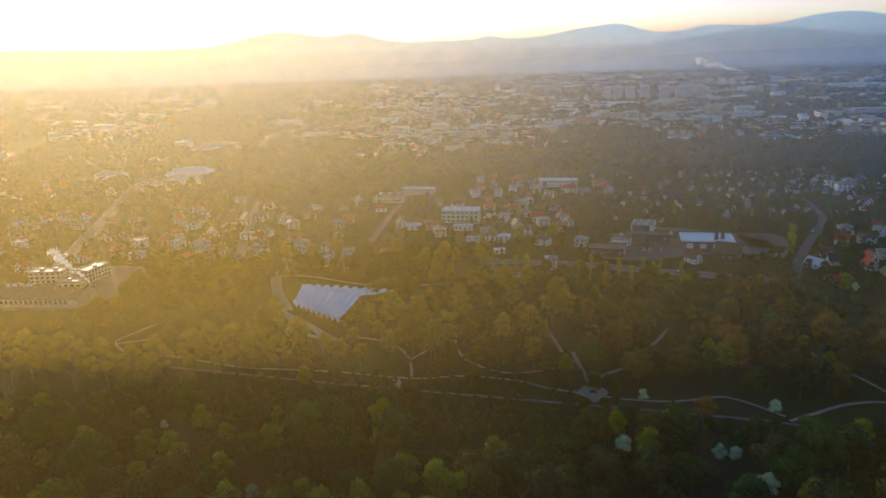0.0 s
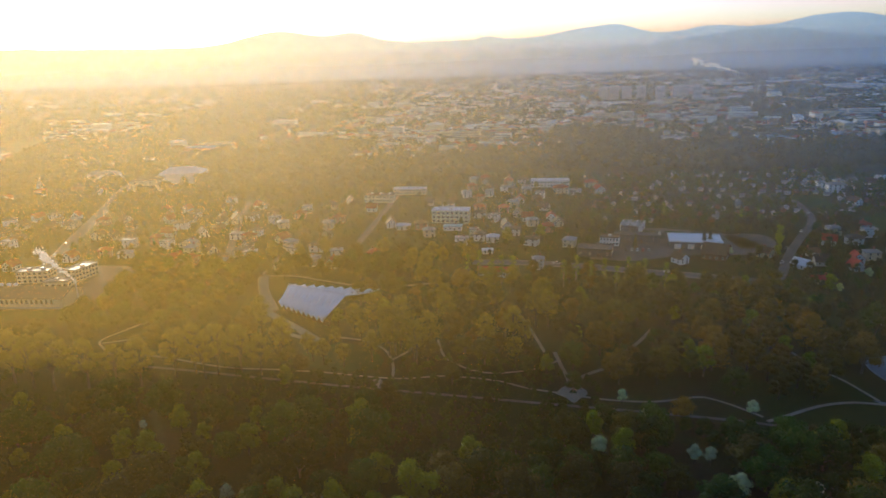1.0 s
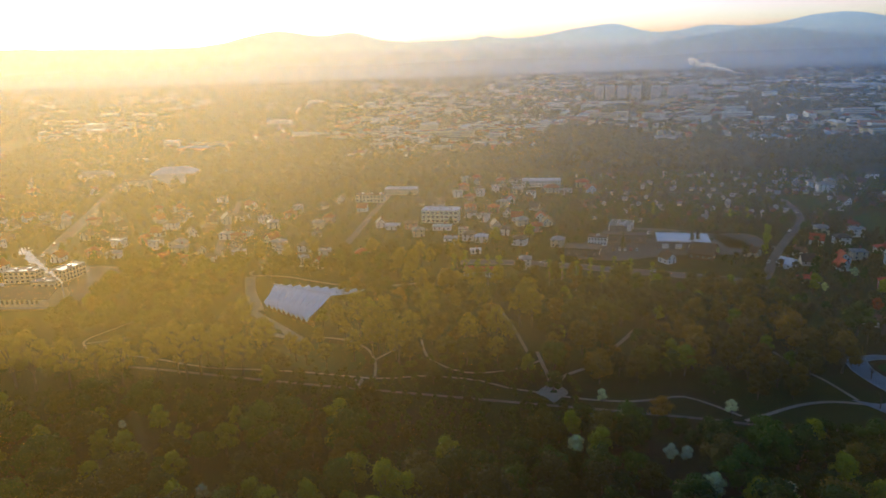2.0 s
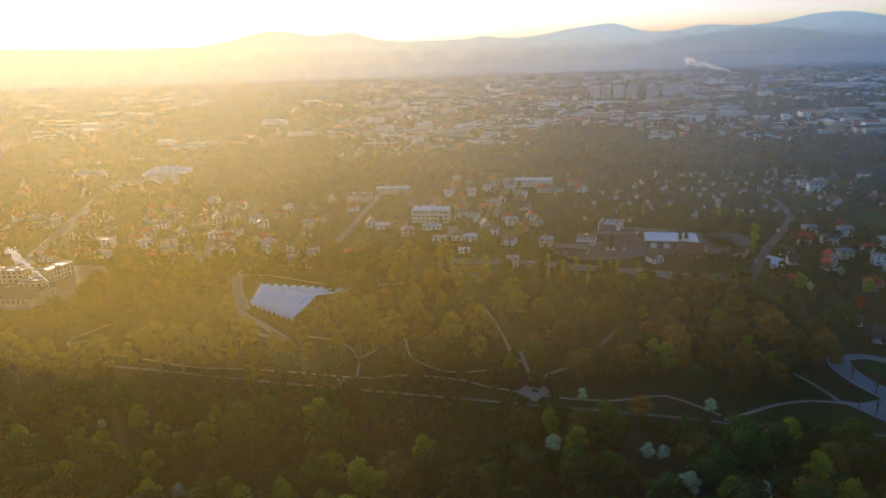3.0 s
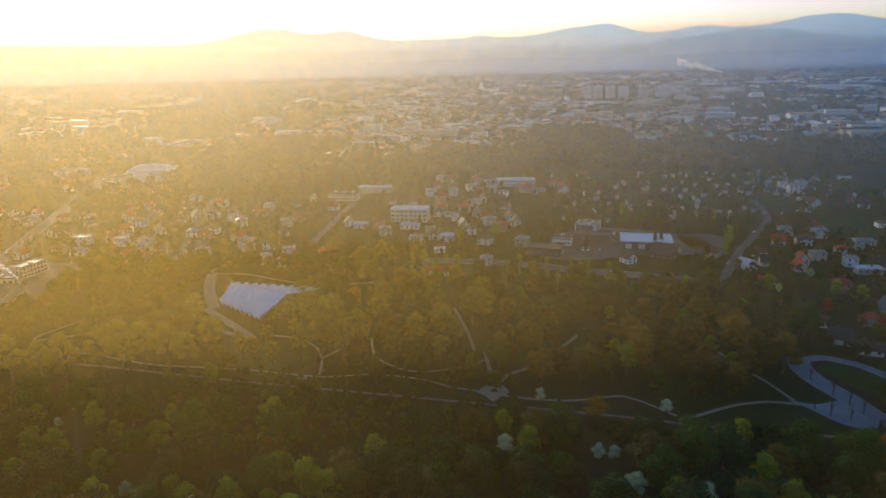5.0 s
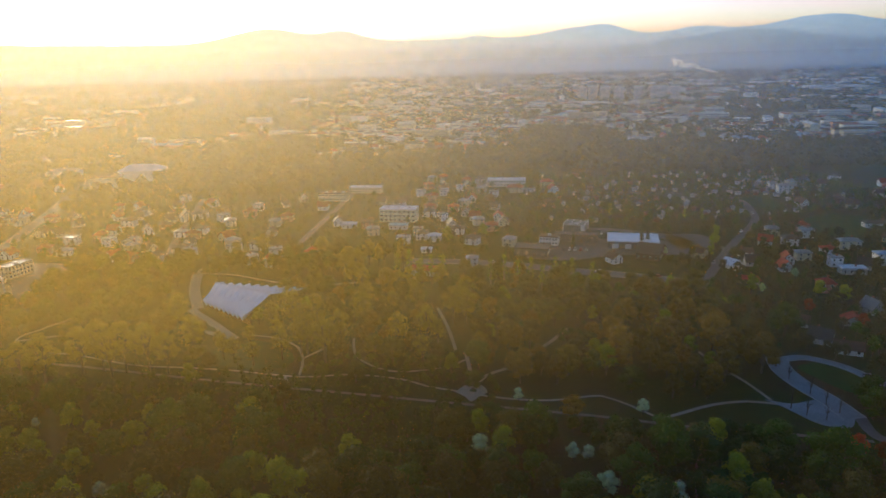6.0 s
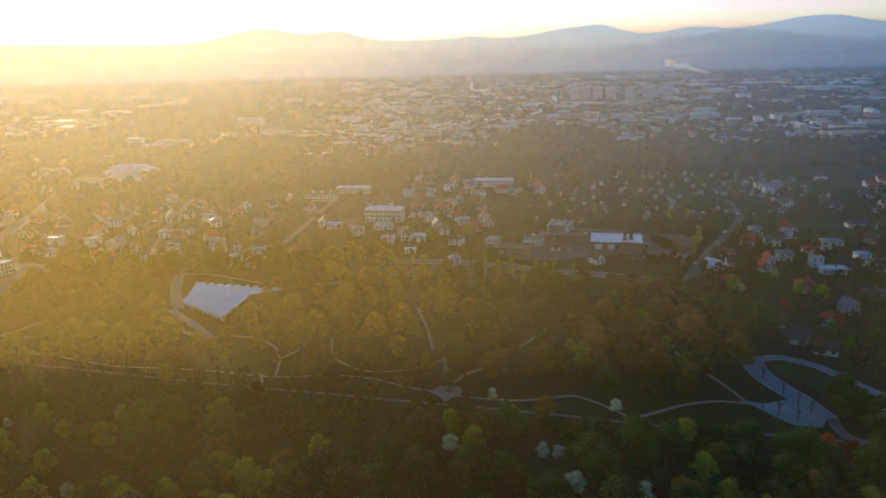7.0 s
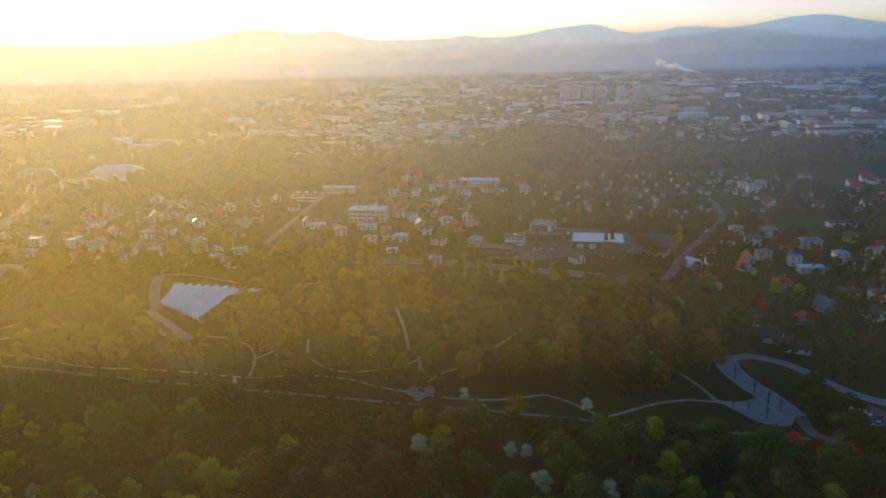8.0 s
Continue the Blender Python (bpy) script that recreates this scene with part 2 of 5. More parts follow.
MEMBRANE = membrane_material()
TIMBER = surface("dark_timber", (0.12, 0.07, 0.04), 0.7, 0.4, 6.0, 0.4, 0.3)
CONCRETE = surface("grey_concrete", (0.36, 0.35, 0.33), 0.85, 0.2, 2.0, 0.25, 0.3)
STEEL = surface("painted_steel", (0.55, 0.56, 0.58), 0.4, 0.3, 3.0, 0.15, 0.1, metal=0.3)
BRICKRED = surface("red_brick_chimney", (0.28, 0.10, 0.06), 0.85, 0.8, 6.0, 0.3, 0.4)
WALLS = {
    "white": surface("white_render", (0.74, 0.74, 0.73), 0.85, 0.3, 2.0, 0.15, 0.2, rand=0.08),
    "cream": surface("cream_render", (0.62, 0.54, 0.38), 0.85, 0.3, 2.0, 0.18, 0.2, rand=0.12),
    "grey": surface("grey_render", (0.42, 0.42, 0.42), 0.85, 0.3, 2.0, 0.2, 0.2, rand=0.15),
    "pink": surface("salmon_pink_render", (0.55, 0.24, 0.20), 0.85, 0.3, 2.0, 0.2, 0.2, rand=0.1),
    "green": surface("pale_green_render", (0.42, 0.52, 0.38), 0.85, 0.3, 2.0, 0.2, 0.2, rand=0.1),
    "brick": surface("brown_brick", (0.24, 0.12, 0.08), 0.9, 0.3, 4.0, 0.3, 0.3, rand=0.2),
    "slate": surface("slate_blue_cladding", (0.085, 0.09, 0.115), 0.7, 0.3, 2.0, 0.2, 0.2),
    "ochre": surface("orange_lit_render", (0.60, 0.38, 0.17), 0.85, 0.3, 2.0, 0.18, 0.2, rand=0.12),
}
ROOFS = {
    "red": surface("red_clay_tile_roof", (0.36, 0.045, 0.032), 0.7, 0.5, 3.0, 0.3, 0.5, rand=0.25, spec=0.2),
    "brown": surface("brown_tile_roof", (0.13, 0.075, 0.055), 0.65, 0.5, 3.0, 0.3, 0.5, rand=0.25, spec=0.2),
    "dark": surface("dark_slate_roof", (0.06, 0.058, 0.062), 0.55, 0.5, 3.0, 0.3, 0.4, rand=0.25, spec=0.2),
    "grey": surface("grey_sheet_roof", (0.26, 0.26, 0.27), 0.5, 0.4, 2.0, 0.25, 0.1, rand=0.25, spec=0.45),
    "blue": surface("blue_sheet_roof", (0.20, 0.34, 0.52), 0.45, 0.3, 2.0, 0.2, 0.2, rand=0.15, spec=0.25),
    "pale": surface("pale_membrane_roof", (0.58, 0.62, 0.68), 0.42, 0.2, 1.5, 0.2, 0.1, rand=0.1, spec=0.25),
    "turquoise": surface("turquoise_sheet_roof", (0.22, 0.48, 0.50), 0.45, 0.3, 2.0, 0.2, 0.2),
}


# ---- mesh helpers ----
def from_lists(name, verts, faces, mats, slots=None, smooth=False):
    me = bpy.data.meshes.new(name)
    me.from_pydata(verts, [], faces)
    for mt in mats:
        me.materials.append(mt)
    if slots is not None:
        me.polygons.foreach_set("material_index", slots)
    if smooth:
        me.polygons.foreach_set("use_smooth", [True] * len(faces))
    me.update()
    return me


def part(name, me, parent, label="", at=None):
    ob = new(name, me)
    ob.parent = parent
    if at is not None:
        ob.matrix_basis = at
    if label:
        ob["label"] = label
    return ob


def thing(name, label, category, m=None, group="", kind=""):
    ob = new(name)
    ob.empty_display_size = 0.5
    if m is not None:
        ob.matrix_basis = m
    return tagged(ob, label, category, group, kind)


def box(v, f, x0, y0, z0, x1, y1, z1):
    """Adds a box to the lists."""
    n = len(v)
    v += [(x0, y0, z0), (x1, y0, z0), (x1, y1, z0), (x0, y1, z0), (x0, y0, z1), (x1, y0, z1), (x1, y1, z1), (x0, y1, z1)]
    f += [(n, n + 3, n + 2, n + 1), (n + 4, n + 5, n + 6, n + 7), (n, n + 1, n + 5, n + 4), (n + 1, n + 2, n + 6, n + 5), (n + 2, n + 3, n + 7, n + 6), (n + 3, n, n + 4, n + 7)]


def box_mesh(name, mat, *dims, bevel=0.0):
    v, f = [], []
    box(v, f, *dims)
    me = from_lists(name, v, f, [mat])
    if bevel:
        bm = bmesh.new()
        bm.from_mesh(me)
        bmesh.ops.bevel(bm, geom=bm.edges[:], offset=bevel, segments=2, affect="EDGES")
        bm.to_mesh(me)
        bm.free()
    return me


def tube(v, f, a, b, ra, rb, sides=6):
    """Adds a tapered limb from a to b to the lists."""
    a, b = Vector(a), Vector(b)
    q = (b - a).to_track_quat("Z", "Y")
    n = len(v)
    for c, r in ((a, ra), (b, rb)):
        for i in range(sides):
            w = 2 * math.pi * i / sides
            v.append(tuple(c + q @ Vector((r * math.cos(w), r * math.sin(w), 0))))
    for i in range(sides):
        j = (i + 1) % sides
        f.append((n + i, n + j, n + sides + j, n + sides + i))
    f.append(tuple(n + sides + i for i in range(sides)))


def smooth_line(pts, step=4.0):
    """A soft line through a few places of the plan."""
    p = [Vector((*q, 0)) for q in pts]
    p = [p[0] * 2 - p[1]] + p + [p[-1] * 2 - p[-2]]
    out = []
    for i in range(1, len(p) - 2):
        n = max(2, int((p[i + 1] - p[i]).length / step))
        for k in range(n):
            s = k / n
            out.append(0.5 * (2 * p[i] + (p[i + 1] - p[i - 1]) * s + (2 * p[i - 1] - 5 * p[i] + 4 * p[i + 1] - p[i + 2]) * s * s + (3 * p[i] - p[i - 1] - 3 * p[i + 1] + p[i + 2]) * s ** 3))
    return out + [p[-2]]


def leaf_mass(r, blobs, leaves, size, mats_slot=0, stretch=1.0):
    """Leaves as small bent facets over the outer parts of a few rounded clumps."""
    v, f = [], []
    total = sum(b[3] ** 2 for b in blobs)
    for bx, by, bz, br in blobs:
        for i in range(int(leaves * br * br / total)):
            d = Vector((r.gauss(0, 1), r.gauss(0, 1), r.gauss(0, 1))).normalized()
            if d.z < -0.55:
                d.z *= -0.6
            c = Vector((bx, by, bz)) + d * br * (0.62 + 0.48 * r.random() ** 0.7)
            nrm = (d + Vector((r.gauss(0, 0.27), r.gauss(0, 0.27), r.gauss(0, 0.27)))).normalized()
            q = nrm.to_track_quat("Z", "Y") @ Euler((0, 0, r.uniform(0, 6.3))).to_quaternion()
            s = size * r.uniform(0.6, 1.3)
            n = len(v)
            for ax, ay, az in ((-s, 0, 0), (0, -s * 0.62, s * 0.14), (s, 0, -s * 0.1), (0, s * 0.62, s * 0.14)):
                p = c + q @ Vector((ax, ay, az))
                v.append((p.x, p.y, p.z * stretch))
            f.append((n, n + 1, n + 2, n + 3))
    return v, f


KEEP_CLEAR = []      # places (x, y, radius) where no tree or chance house may stand


def ribbon(name, pts, width, mat, label, category, z=0.06, clear=2.0, kerb=None):
    line = smooth_line(pts)
    v, f = [], []
    for i, c in enumerate(line):
        way = (line[min(i + 1, len(line) - 1)] - line[max(i - 1, 0)]).normalized()
        side = Vector((-way.y, way.x, 0)) * (width / 2 * (1 + 0.06 * noise.noise(c * 0.2)))
        for q, h in ((c + side * 1.02, -0.3), (c + side, z), (c - side, z), (c - side * 1.02, -0.3)):
            v.append((q.x, q.y, h))
        KEEP_CLEAR.append((c.x, c.y, width / 2 + clear))
    for i in range(len(line) - 1):
        a = 4 * i
        for k in range(3):
            f.append((a + k, a + k + 1, a + k + 5, a + k + 4)[::-1])
    ob = tagged(new(name, from_lists(name, v, f, [mat])), label, category, kind="structure")
    if kerb:
        kv, kf = [], []
        for i, c in enumerate(line):
            way = (line[min(i + 1, len(line) - 1)] - line[max(i - 1, 0)]).normalized()
            side = Vector((-way.y, way.x, 0))
            for sgn in (1, -1):
                for q, h in ((c + side * sgn * (width / 2 - 0.02), -0.2), (c + side * sgn * (width / 2 - 0.02), z + 0.10), (c + side * sgn * (width / 2 + 0.25), z + 0.10), (c + side * sgn * (width / 2 + 0.25), -0.2)):
                    kv.append((q.x, q.y, h))
        for i in range(len(line) - 1):
            for s in (0, 4):
                a = 8 * i + s
                for k in range(3):
                    kf.append((a + k, a + k + 1, a + k + 9, a + k + 8))
        part("kerb", from_lists("kerb", kv, kf, [kerb]), ob)
    return ob


def patch(name, pts, mat, label, category, z=0.05, grow=1.0, kind="structure"):
    """A flat paved or mown area with a soft outline, a few centimetres thick."""
    line = smooth_line([*pts, pts[0]], 2.5)[:-1]
    n = len(line)
    v = [(c.x, c.y, z) for c in line] + [(c.x, c.y, -0.3) for c in line]
    f = [tuple(range(n))] + [(i, i + n, (i + 1) % n + n, (i + 1) % n) for i in range(n)]
    me = from_lists(name, v, f, [mat])
    bm = bmesh.new()
    bm.from_mesh(me)
    bmesh.ops.triangulate(bm, faces=[q for q in bm.faces if len(q.verts) > 4])
    bmesh.ops.recalc_face_normals(bm, faces=bm.faces[:])
    bm.to_mesh(me)
    bm.free()
    c = sum(line, Vector()) / n
    for q in line:
        steps = max(1, int((q - c).length / 5))
        for s in range(steps + 1):
            w = c.lerp(q, s / steps)
            KEEP_CLEAR.append((w.x, w.y, 2.5 + grow))
    return tagged(new(name, me), label, category, kind=kind)


# ---- ground and distance ----
def build_ground():
    xs = [-5200, -2500, -1000, -400, -200, 0, 200, 400, 1000, 2500, 5200]
    ys = [-900, -200, 100, 200, 300, 400, 600, 900, 1500, 2600, 5200]
    v = [(x, y, 0) for y in ys for x in xs]
    n = len(xs)
    f = [(j * n + i, j * n + i + 1, (j + 1) * n + i + 1, (j + 1) * n + i) for j in range(len(ys) - 1) for i in range(n - 1)]
    return tagged(new("ground", from_lists("ground", v, f, [GRASS])), "flat valley floor of spring grass, gardens and bare soil", "ground", kind="structure")


def build_ridge(name, label, y, depth, base, bumps, mat, seed):
    """A range of wooded hills: a crest with relief that falls away to its foot on both sides."""
    v, f = [], []
    nx, ny = 240, 7
    for i in range(nx + 1):
        x = -4300 + 8600 * i / nx
        crest = base + sum(h * math.exp(-((x - c) / w) ** 2) for c, w, h in bumps)
        crest += 7 * noise.noise(Vector((x * 0.006, seed, 0))) + 3 * noise.noise(Vector((x * 0.02, seed, 3)))
        for k in range(ny + 1):
            s = k / ny
            fold = 14 * noise.noise(Vector((x * 0.005, s * 2.5, seed))) * s * (1 - s) * 3
            v.append((x, y - depth * (1 - s) + fold * 4, -20 + (crest + 20) * (math.sin(s * math.pi / 2) ** 1.2) + fold))
    for i in range(nx):
        for k in range(ny):
            a = i * (ny + 1) + k
            f.append((a, a + ny + 1, a + ny + 2, a + 1))
    me = from_lists(name, v, f, [mat], smooth=True)
    return tagged(new(name, me), label, "mountain range", kind="structure")


def haze_bank(y, z0, z1, rise, fade, density, scatter):
    """A flat scattering sheet for sunlit haze or lens glare, over the valley across the view's way."""
    wide = 1.3 * y + 200
    v = [(-wide, y, z0), (wide, y, z0), (wide, y, z1), (-wide, y, z1)]
    mat = haze_material("evening_haze", density, z0, rise, z1, fade, 3.0 / y, scatter)
    return tagged(new("haze", from_lists("haze", v, [(0, 1, 2, 3)], [mat])), "thin golden sheet of evening haze and lens glare over the valley", "haze", kind="stuff")


build_ground()
# evening air: a golden sheet for lens glare before the wood, then thicker banks over the town
haze_bank(112, 20, 134, 5, 12, 0.09, GOLDEN)
haze_bank(222, 0.5, 138, 42, 16, 0.13, GOLDEN)
haze_bank(395, 0.5, 146, 60, 24, 0.18, MISTY)
haze_bank(620, 0.5, 150, 60, 30, 0.16, MISTY)
haze_bank(950, 1, 165, 60, 50, 0.14, PALE)
haze_bank(1500, 1, 180, 50, 70, 0.19, PALE)
haze_bank(2300, 2, 200, 35, 110, 0.24, PALE)
haze_bank(3500, 1, 190, 12, 165, 0.52, PALE)
# haze painted onto the hills: colours from the sunset's side to the far side
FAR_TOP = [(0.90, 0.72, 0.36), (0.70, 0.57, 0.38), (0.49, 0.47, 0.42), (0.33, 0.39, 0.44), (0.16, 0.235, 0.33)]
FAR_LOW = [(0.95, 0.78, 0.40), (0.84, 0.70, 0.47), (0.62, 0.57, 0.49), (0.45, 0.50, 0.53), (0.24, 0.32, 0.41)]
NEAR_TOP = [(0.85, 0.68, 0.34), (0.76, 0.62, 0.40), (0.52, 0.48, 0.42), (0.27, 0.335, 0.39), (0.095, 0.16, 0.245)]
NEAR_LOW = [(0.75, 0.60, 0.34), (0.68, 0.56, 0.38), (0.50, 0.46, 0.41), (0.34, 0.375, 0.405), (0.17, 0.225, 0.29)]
build_ridge("backdrop_far_mountains", "distant mountain range with golden and blue evening haze painted in", 4850, 260, 214,
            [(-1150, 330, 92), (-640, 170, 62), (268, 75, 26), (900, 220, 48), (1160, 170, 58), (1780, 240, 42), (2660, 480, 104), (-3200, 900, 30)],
            ridge_material("far_mountain_painted_haze", FAR_TOP, 1.0, FAR_LOW, 130, 260), 1.0)
build_ridge("backdrop_foothills", "low wooded foothills at the edge of the plain, evening haze painted in", 4620, 420, 140,
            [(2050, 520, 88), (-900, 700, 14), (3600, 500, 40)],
            ridge_material("foothill_painted_haze", NEAR_TOP, 1.0, NEAR_LOW, 20, 190), 5.0)

# ---- paths and roads ----
PARK_PATH = "pale gravel footpath winding through the park lawns"
ribbon("path_lane", [(-240, 286), (-170, 273), (-114, 261), (-74, 250.7), (-33, 240.6), (7, 231.5), (43, 223.2), (74.5, 216.2), (102.6, 209.4), (121, 204), (145, 199.5), (157, 196.8), (179, 192.2)], 1.6, LANE, "long straight gravel lane along the edge of the wood", "path", clear=1.5)
ribbon("path_upper", [(-144, 276), (-122, 273), (-90, 261), (-65, 257), (-45, 253.5), (-16, 246.6), (4, 247.7), (24, 242.8), (35, 236.2), (45.6, 232.1), (51, 230)], 1.15, GRAVEL, PARK_PATH, "path", 0.07)
ribbon("path_cross", [(-24, 247.5), (-22, 243), (-21.5, 238.5)], 3.0, GRAVEL, "short gravel link between two park paths", "path", 0.08, 0.5)
ribbon("path_fork", [(-144, 276), (-157, 290.8), (-152, 303), (-143, 318)], 1.15, GRAVEL, PARK_PATH, "path", 0.08)
ribbon("path_fork", [(-155, 289), (-138, 294.4), (-126, 297)], 1.26, GRAVEL, PARK_PATH, "path", 0.09)
ribbon("path_star", [(50.5, 268), (51.2, 255), (52, 243), (51.7, 232)], 1.66, GRAVEL, PARK_PATH, "path", 0.10)
ribbon("path_star", [(52.5, 234), (58, 244.5), (72.6, 254.2), (77, 262.2), (87, 274.4), (98, 290)], 1.79, GRAVEL, PARK_PATH, "path", 0.09)
ribbon("path_star", [(53.8, 228.7), (66, 225), (80, 223.3), (91, 225), (99, 225.9), (107.3, 219), (114, 211)], 1.15, GRAVEL, PARK_PATH, "path", 0.08)
ribbon("path_arc", [(0.5, 284), (1.6, 274.5), (5, 262.9), (14.9, 252.5), (24.1, 249.2), (35.5, 250.8), (43.7, 254), (50, 259)], 1.13, GRAVEL, PARK_PATH, "path", 0.09)
ribbon("path_bow", [(-48, 290), (-35, 286), (-23.4, 275.8), (-18.2, 261.2), (-17, 248)], 1.15, GRAVEL, PARK_PATH, "path", 0.08)
ribbon("path_bow", [(-18.5, 264), (-10.8, 275.2), (-9.7, 287.6), (-16, 300)], 1.26, GRAVEL, PARK_PATH, "path", 0.09)
ribbon("path_inner", [(38, 320), (42.3, 298.2), (44.3, 284.7), (46.5, 266.5)], 1.46, GRAVEL, PARK_PATH, "path", 0.08)
ribbon("path_east", [(114, 208), (122.6, 211.6), (137, 217.7), (150, 219.6), (160, 217.2)], 1.46, GRAVEL, PARK_PATH, "path", 0.08)
ribbon("path_east", [(148, 262), (151, 247), (155.5, 235.6), (159, 220)], 1.26, GRAVEL, PARK_PATH, "path", 0.09)
ribbon("path_hall", [(-106, 395), (-105, 386), (-84, 382), (-57, 367.5), (-37, 360), (-10, 362), (22, 372)], 1.66, GRAVEL, PARK_PATH, "path", 0.08)
patch("plaza_star", [(45.5, 231), (48, 235), (52, 238), (56, 235.5), (57.5, 230.5), (54, 227), (51, 223.5), (49, 227.5)], GRAVEL, "round gravel clearing where the park paths meet", "path", 0.11)
patch("island_star", [(50.6, 231.4), (51.8, 233.6), (53.4, 232.6), (53.2, 230.8)], LAWN, "round planted island in the gravel clearing", "lawn", 0.16)
ribbon("plaza_hall", [(-105, 384), (-101, 368), (-95, 350), (-88, 334), (-85, 326)], 6.0, GRAVEL, "pale paved forecourt beside the white pleated pavilion", "paving", 0.06, 1.0)
ribbon("plaza_terrace", [(-88, 326), (-82, 318), (-70, 305), (-60, 293), (-54, 286)], 4.5, GRAVEL, "pale paved terrace along the eave of the pavilion", "paving", 0.07, 1.0)
ribbon("plaza_terrace", [(-80, 312), (-75, 301), (-67, 293), (-58, 289)], 3.0, GRAVEL, "pale paved terrace along the eave of the pavilion", "paving", 0.075, 1.0)
patch("flower_bed", [(-79, 309), (-75.5, 309), (-73, 305), (-75, 302.5), (-78, 304)], LAWN, "round planted bed in the paved terrace", "flower bed", 0.14, 0)
patch("flower_bed", [(-71, 301), (-68.5, 300.5), (-66, 297.5), (-68, 295.5), (-71, 297.5)], LAWN, "round planted bed in the paved terrace", "flower bed", 0.14, 0)
patch("lawn_hall", [(-84, 378), (-60, 366), (-40, 358), (-44, 348), (-66, 352), (-80, 362)], LAWN, "mown park lawn behind the pavilion", "lawn", 0.05)
patch("lawn_bow", [(-44, 284), (-30, 277), (-22, 262), (-30, 254), (-48, 257), (-60, 270)], LAWN, "mown park lawn inside a bend of the path", "lawn", 0.05)
patch("lawn_east", [(190, 250), (197, 246), (201, 234), (203, 226), (196, 222), (189, 226), (184, 236), (181, 246)], LAWN, "dark mown lawn beside the car park", "lawn", 0.05)
CONC_KERB = CONCRETE
ribbon("road_carpark", [(177, 255), (174.2, 244), (175.6, 231), (179.2, 219), (181, 206)], 8.0, PAVING, "grey concrete-paved access road to the car park", "road", 0.09, kerb=CONC_KERB)
patch("carpark", [(157, 220.6), (165, 217.2), (174, 219.6), (182, 220.5), (183, 211), (179, 203), (175, 200.4), (167.4, 203.4), (161.5, 214)], PAVING, "grey paved car park with bare young trees", "car park", 0.12)
ribbon("road_bend", [(177, 252.5), (183, 254), (189, 254), (199, 245.5), (203.5, 235), (207.5, 225), (213, 217.5), (224, 209), (250, 196)], 4.0, PAVING, "pale concrete road curving past the houses", "road", 0.10, kerb=CONC_KERB)
ribbon("road_lower", [(184, 209), (181.5, 199), (184, 191.5), (198, 189), (220, 186), (260, 180)], 4.0, ASPHALT, "dark asphalt lane at the edge of the wood", "road", 0.065)
patch("yard_east", [(199, 213), (206, 219), (214, 208), (224, 196), (212, 190), (203, 193), (199, 203)], ASPHALT, "worn asphalt yard beside the garages", "yard", 0.05)
ribbon("road_main", [(172, 336), (179, 346.5), (191.4, 364.5), (213.7, 402), (234.4, 433), (257.6, 466), (272.8, 493.5), (282, 525), (286.5, 548), (284, 562)], 5.6, ASPHALT, "straight grey asphalt road into the town", "road", 0.09)
ribbon("road_gardens", [(288, 560), (270, 578), (230, 590), (180, 600), (130, 610)], 5.0, ASPHALT, "narrow asphalt road along the garden plots", "road", 0.07)
ribbon("road_park", [(20, 402), (50, 398), (84, 388.5), (108.5, 377.8), (144, 364.8), (172, 352), (186, 342)], 9.0, ASPHALT, "grey street along the northern edge of the park", "road", 0.08, kerb=CONC_KERB)
ribbon("road_west", [(-232, 340), (-247, 390), (-262, 446), (-280, 510), (-300, 585), (-330, 690), (-350, 800)], 9.0, ASPHALT, "dusty town road lined with houses", "road", 0.08, kerb=CONC_KERB)
ribbon("road_lane", [(-140, 430), (-150, 470), (-162, 530), (-178, 610)], 5.5, ASPHALT, "narrow residential street", "road", 0.08)
ribbon("road_lane", [(-60, 430), (-55, 480), (-48, 560), (-40, 650)], 5.5, ASPHALT, "narrow residential street", "road", 0.08)
patch("meadow", [(297, 478), (328, 500), (348, 486), (318, 436), (297, 446)], LAWN, "open green meadow between the houses", "lawn", 0.05)
patch("meadow", [(284, 560), (314, 561), (304, 519), (290, 522)], LAWN, "open green meadow beside the road", "lawn", 0.05)
patch("yard_works", [(92, 402), (118, 396), (150, 404), (200, 404), (205, 430), (190, 455), (142, 474), (112, 450), (96, 425)], ASPHALT, "grey asphalt works yard with parked cars", "yard", 0.06, 0)
patch("yard_gravel", [(190, 416), (209, 414), (219, 436), (213, 450), (192, 448)], ASPHALT, "worn grey lot beside the works", "yard", 0.06, 0)
patch("yard_factory", [(-250, 340), (-196, 344), (-186, 372), (-196, 410), (-240, 412), (-256, 380)], ASPHALT, "asphalt yard of the old factory", "yard", 0.06, 0)
patch("field_factory", [(-250, 318), (-205, 322), (-196, 332), (-240, 334)], LAWN, "pale grass strip in front of the factory", "lawn", 0.05, 0)


# ---- buildings ----
def window_mesh(w, h):
    """A white frame with a recessed dark pane, standing out of the wall; it faces -y."""
    x, t = w / 2, 0.13
    v = [(-x, 0.03, 0), (x, 0.03, 0), (x, 0.03, h), (-x, 0.03, h), (-x, -0.1, 0), (x, -0.1, 0), (x, -0.1, h), (-x, -0.1, h)]
    v += [(a, b, c) for b in (-0.1, -0.03) for a, c in ((-x + t, t), (x - t, t), (x - t, h - t), (-x + t, h - t))]
    f = [(12, 13, 14, 15)]
    for k in range(4):
        n = (k + 1) % 4
        f += [(k, n, n + 4, k + 4), (k + 4, n + 4, n + 8, k + 8), (k + 8, n + 8, n + 12, k + 12)]
    return from_lists("window", v, f, [FRAME, GLASS], [1] + [0] * (len(f) - 1))


WINDOWS = {}


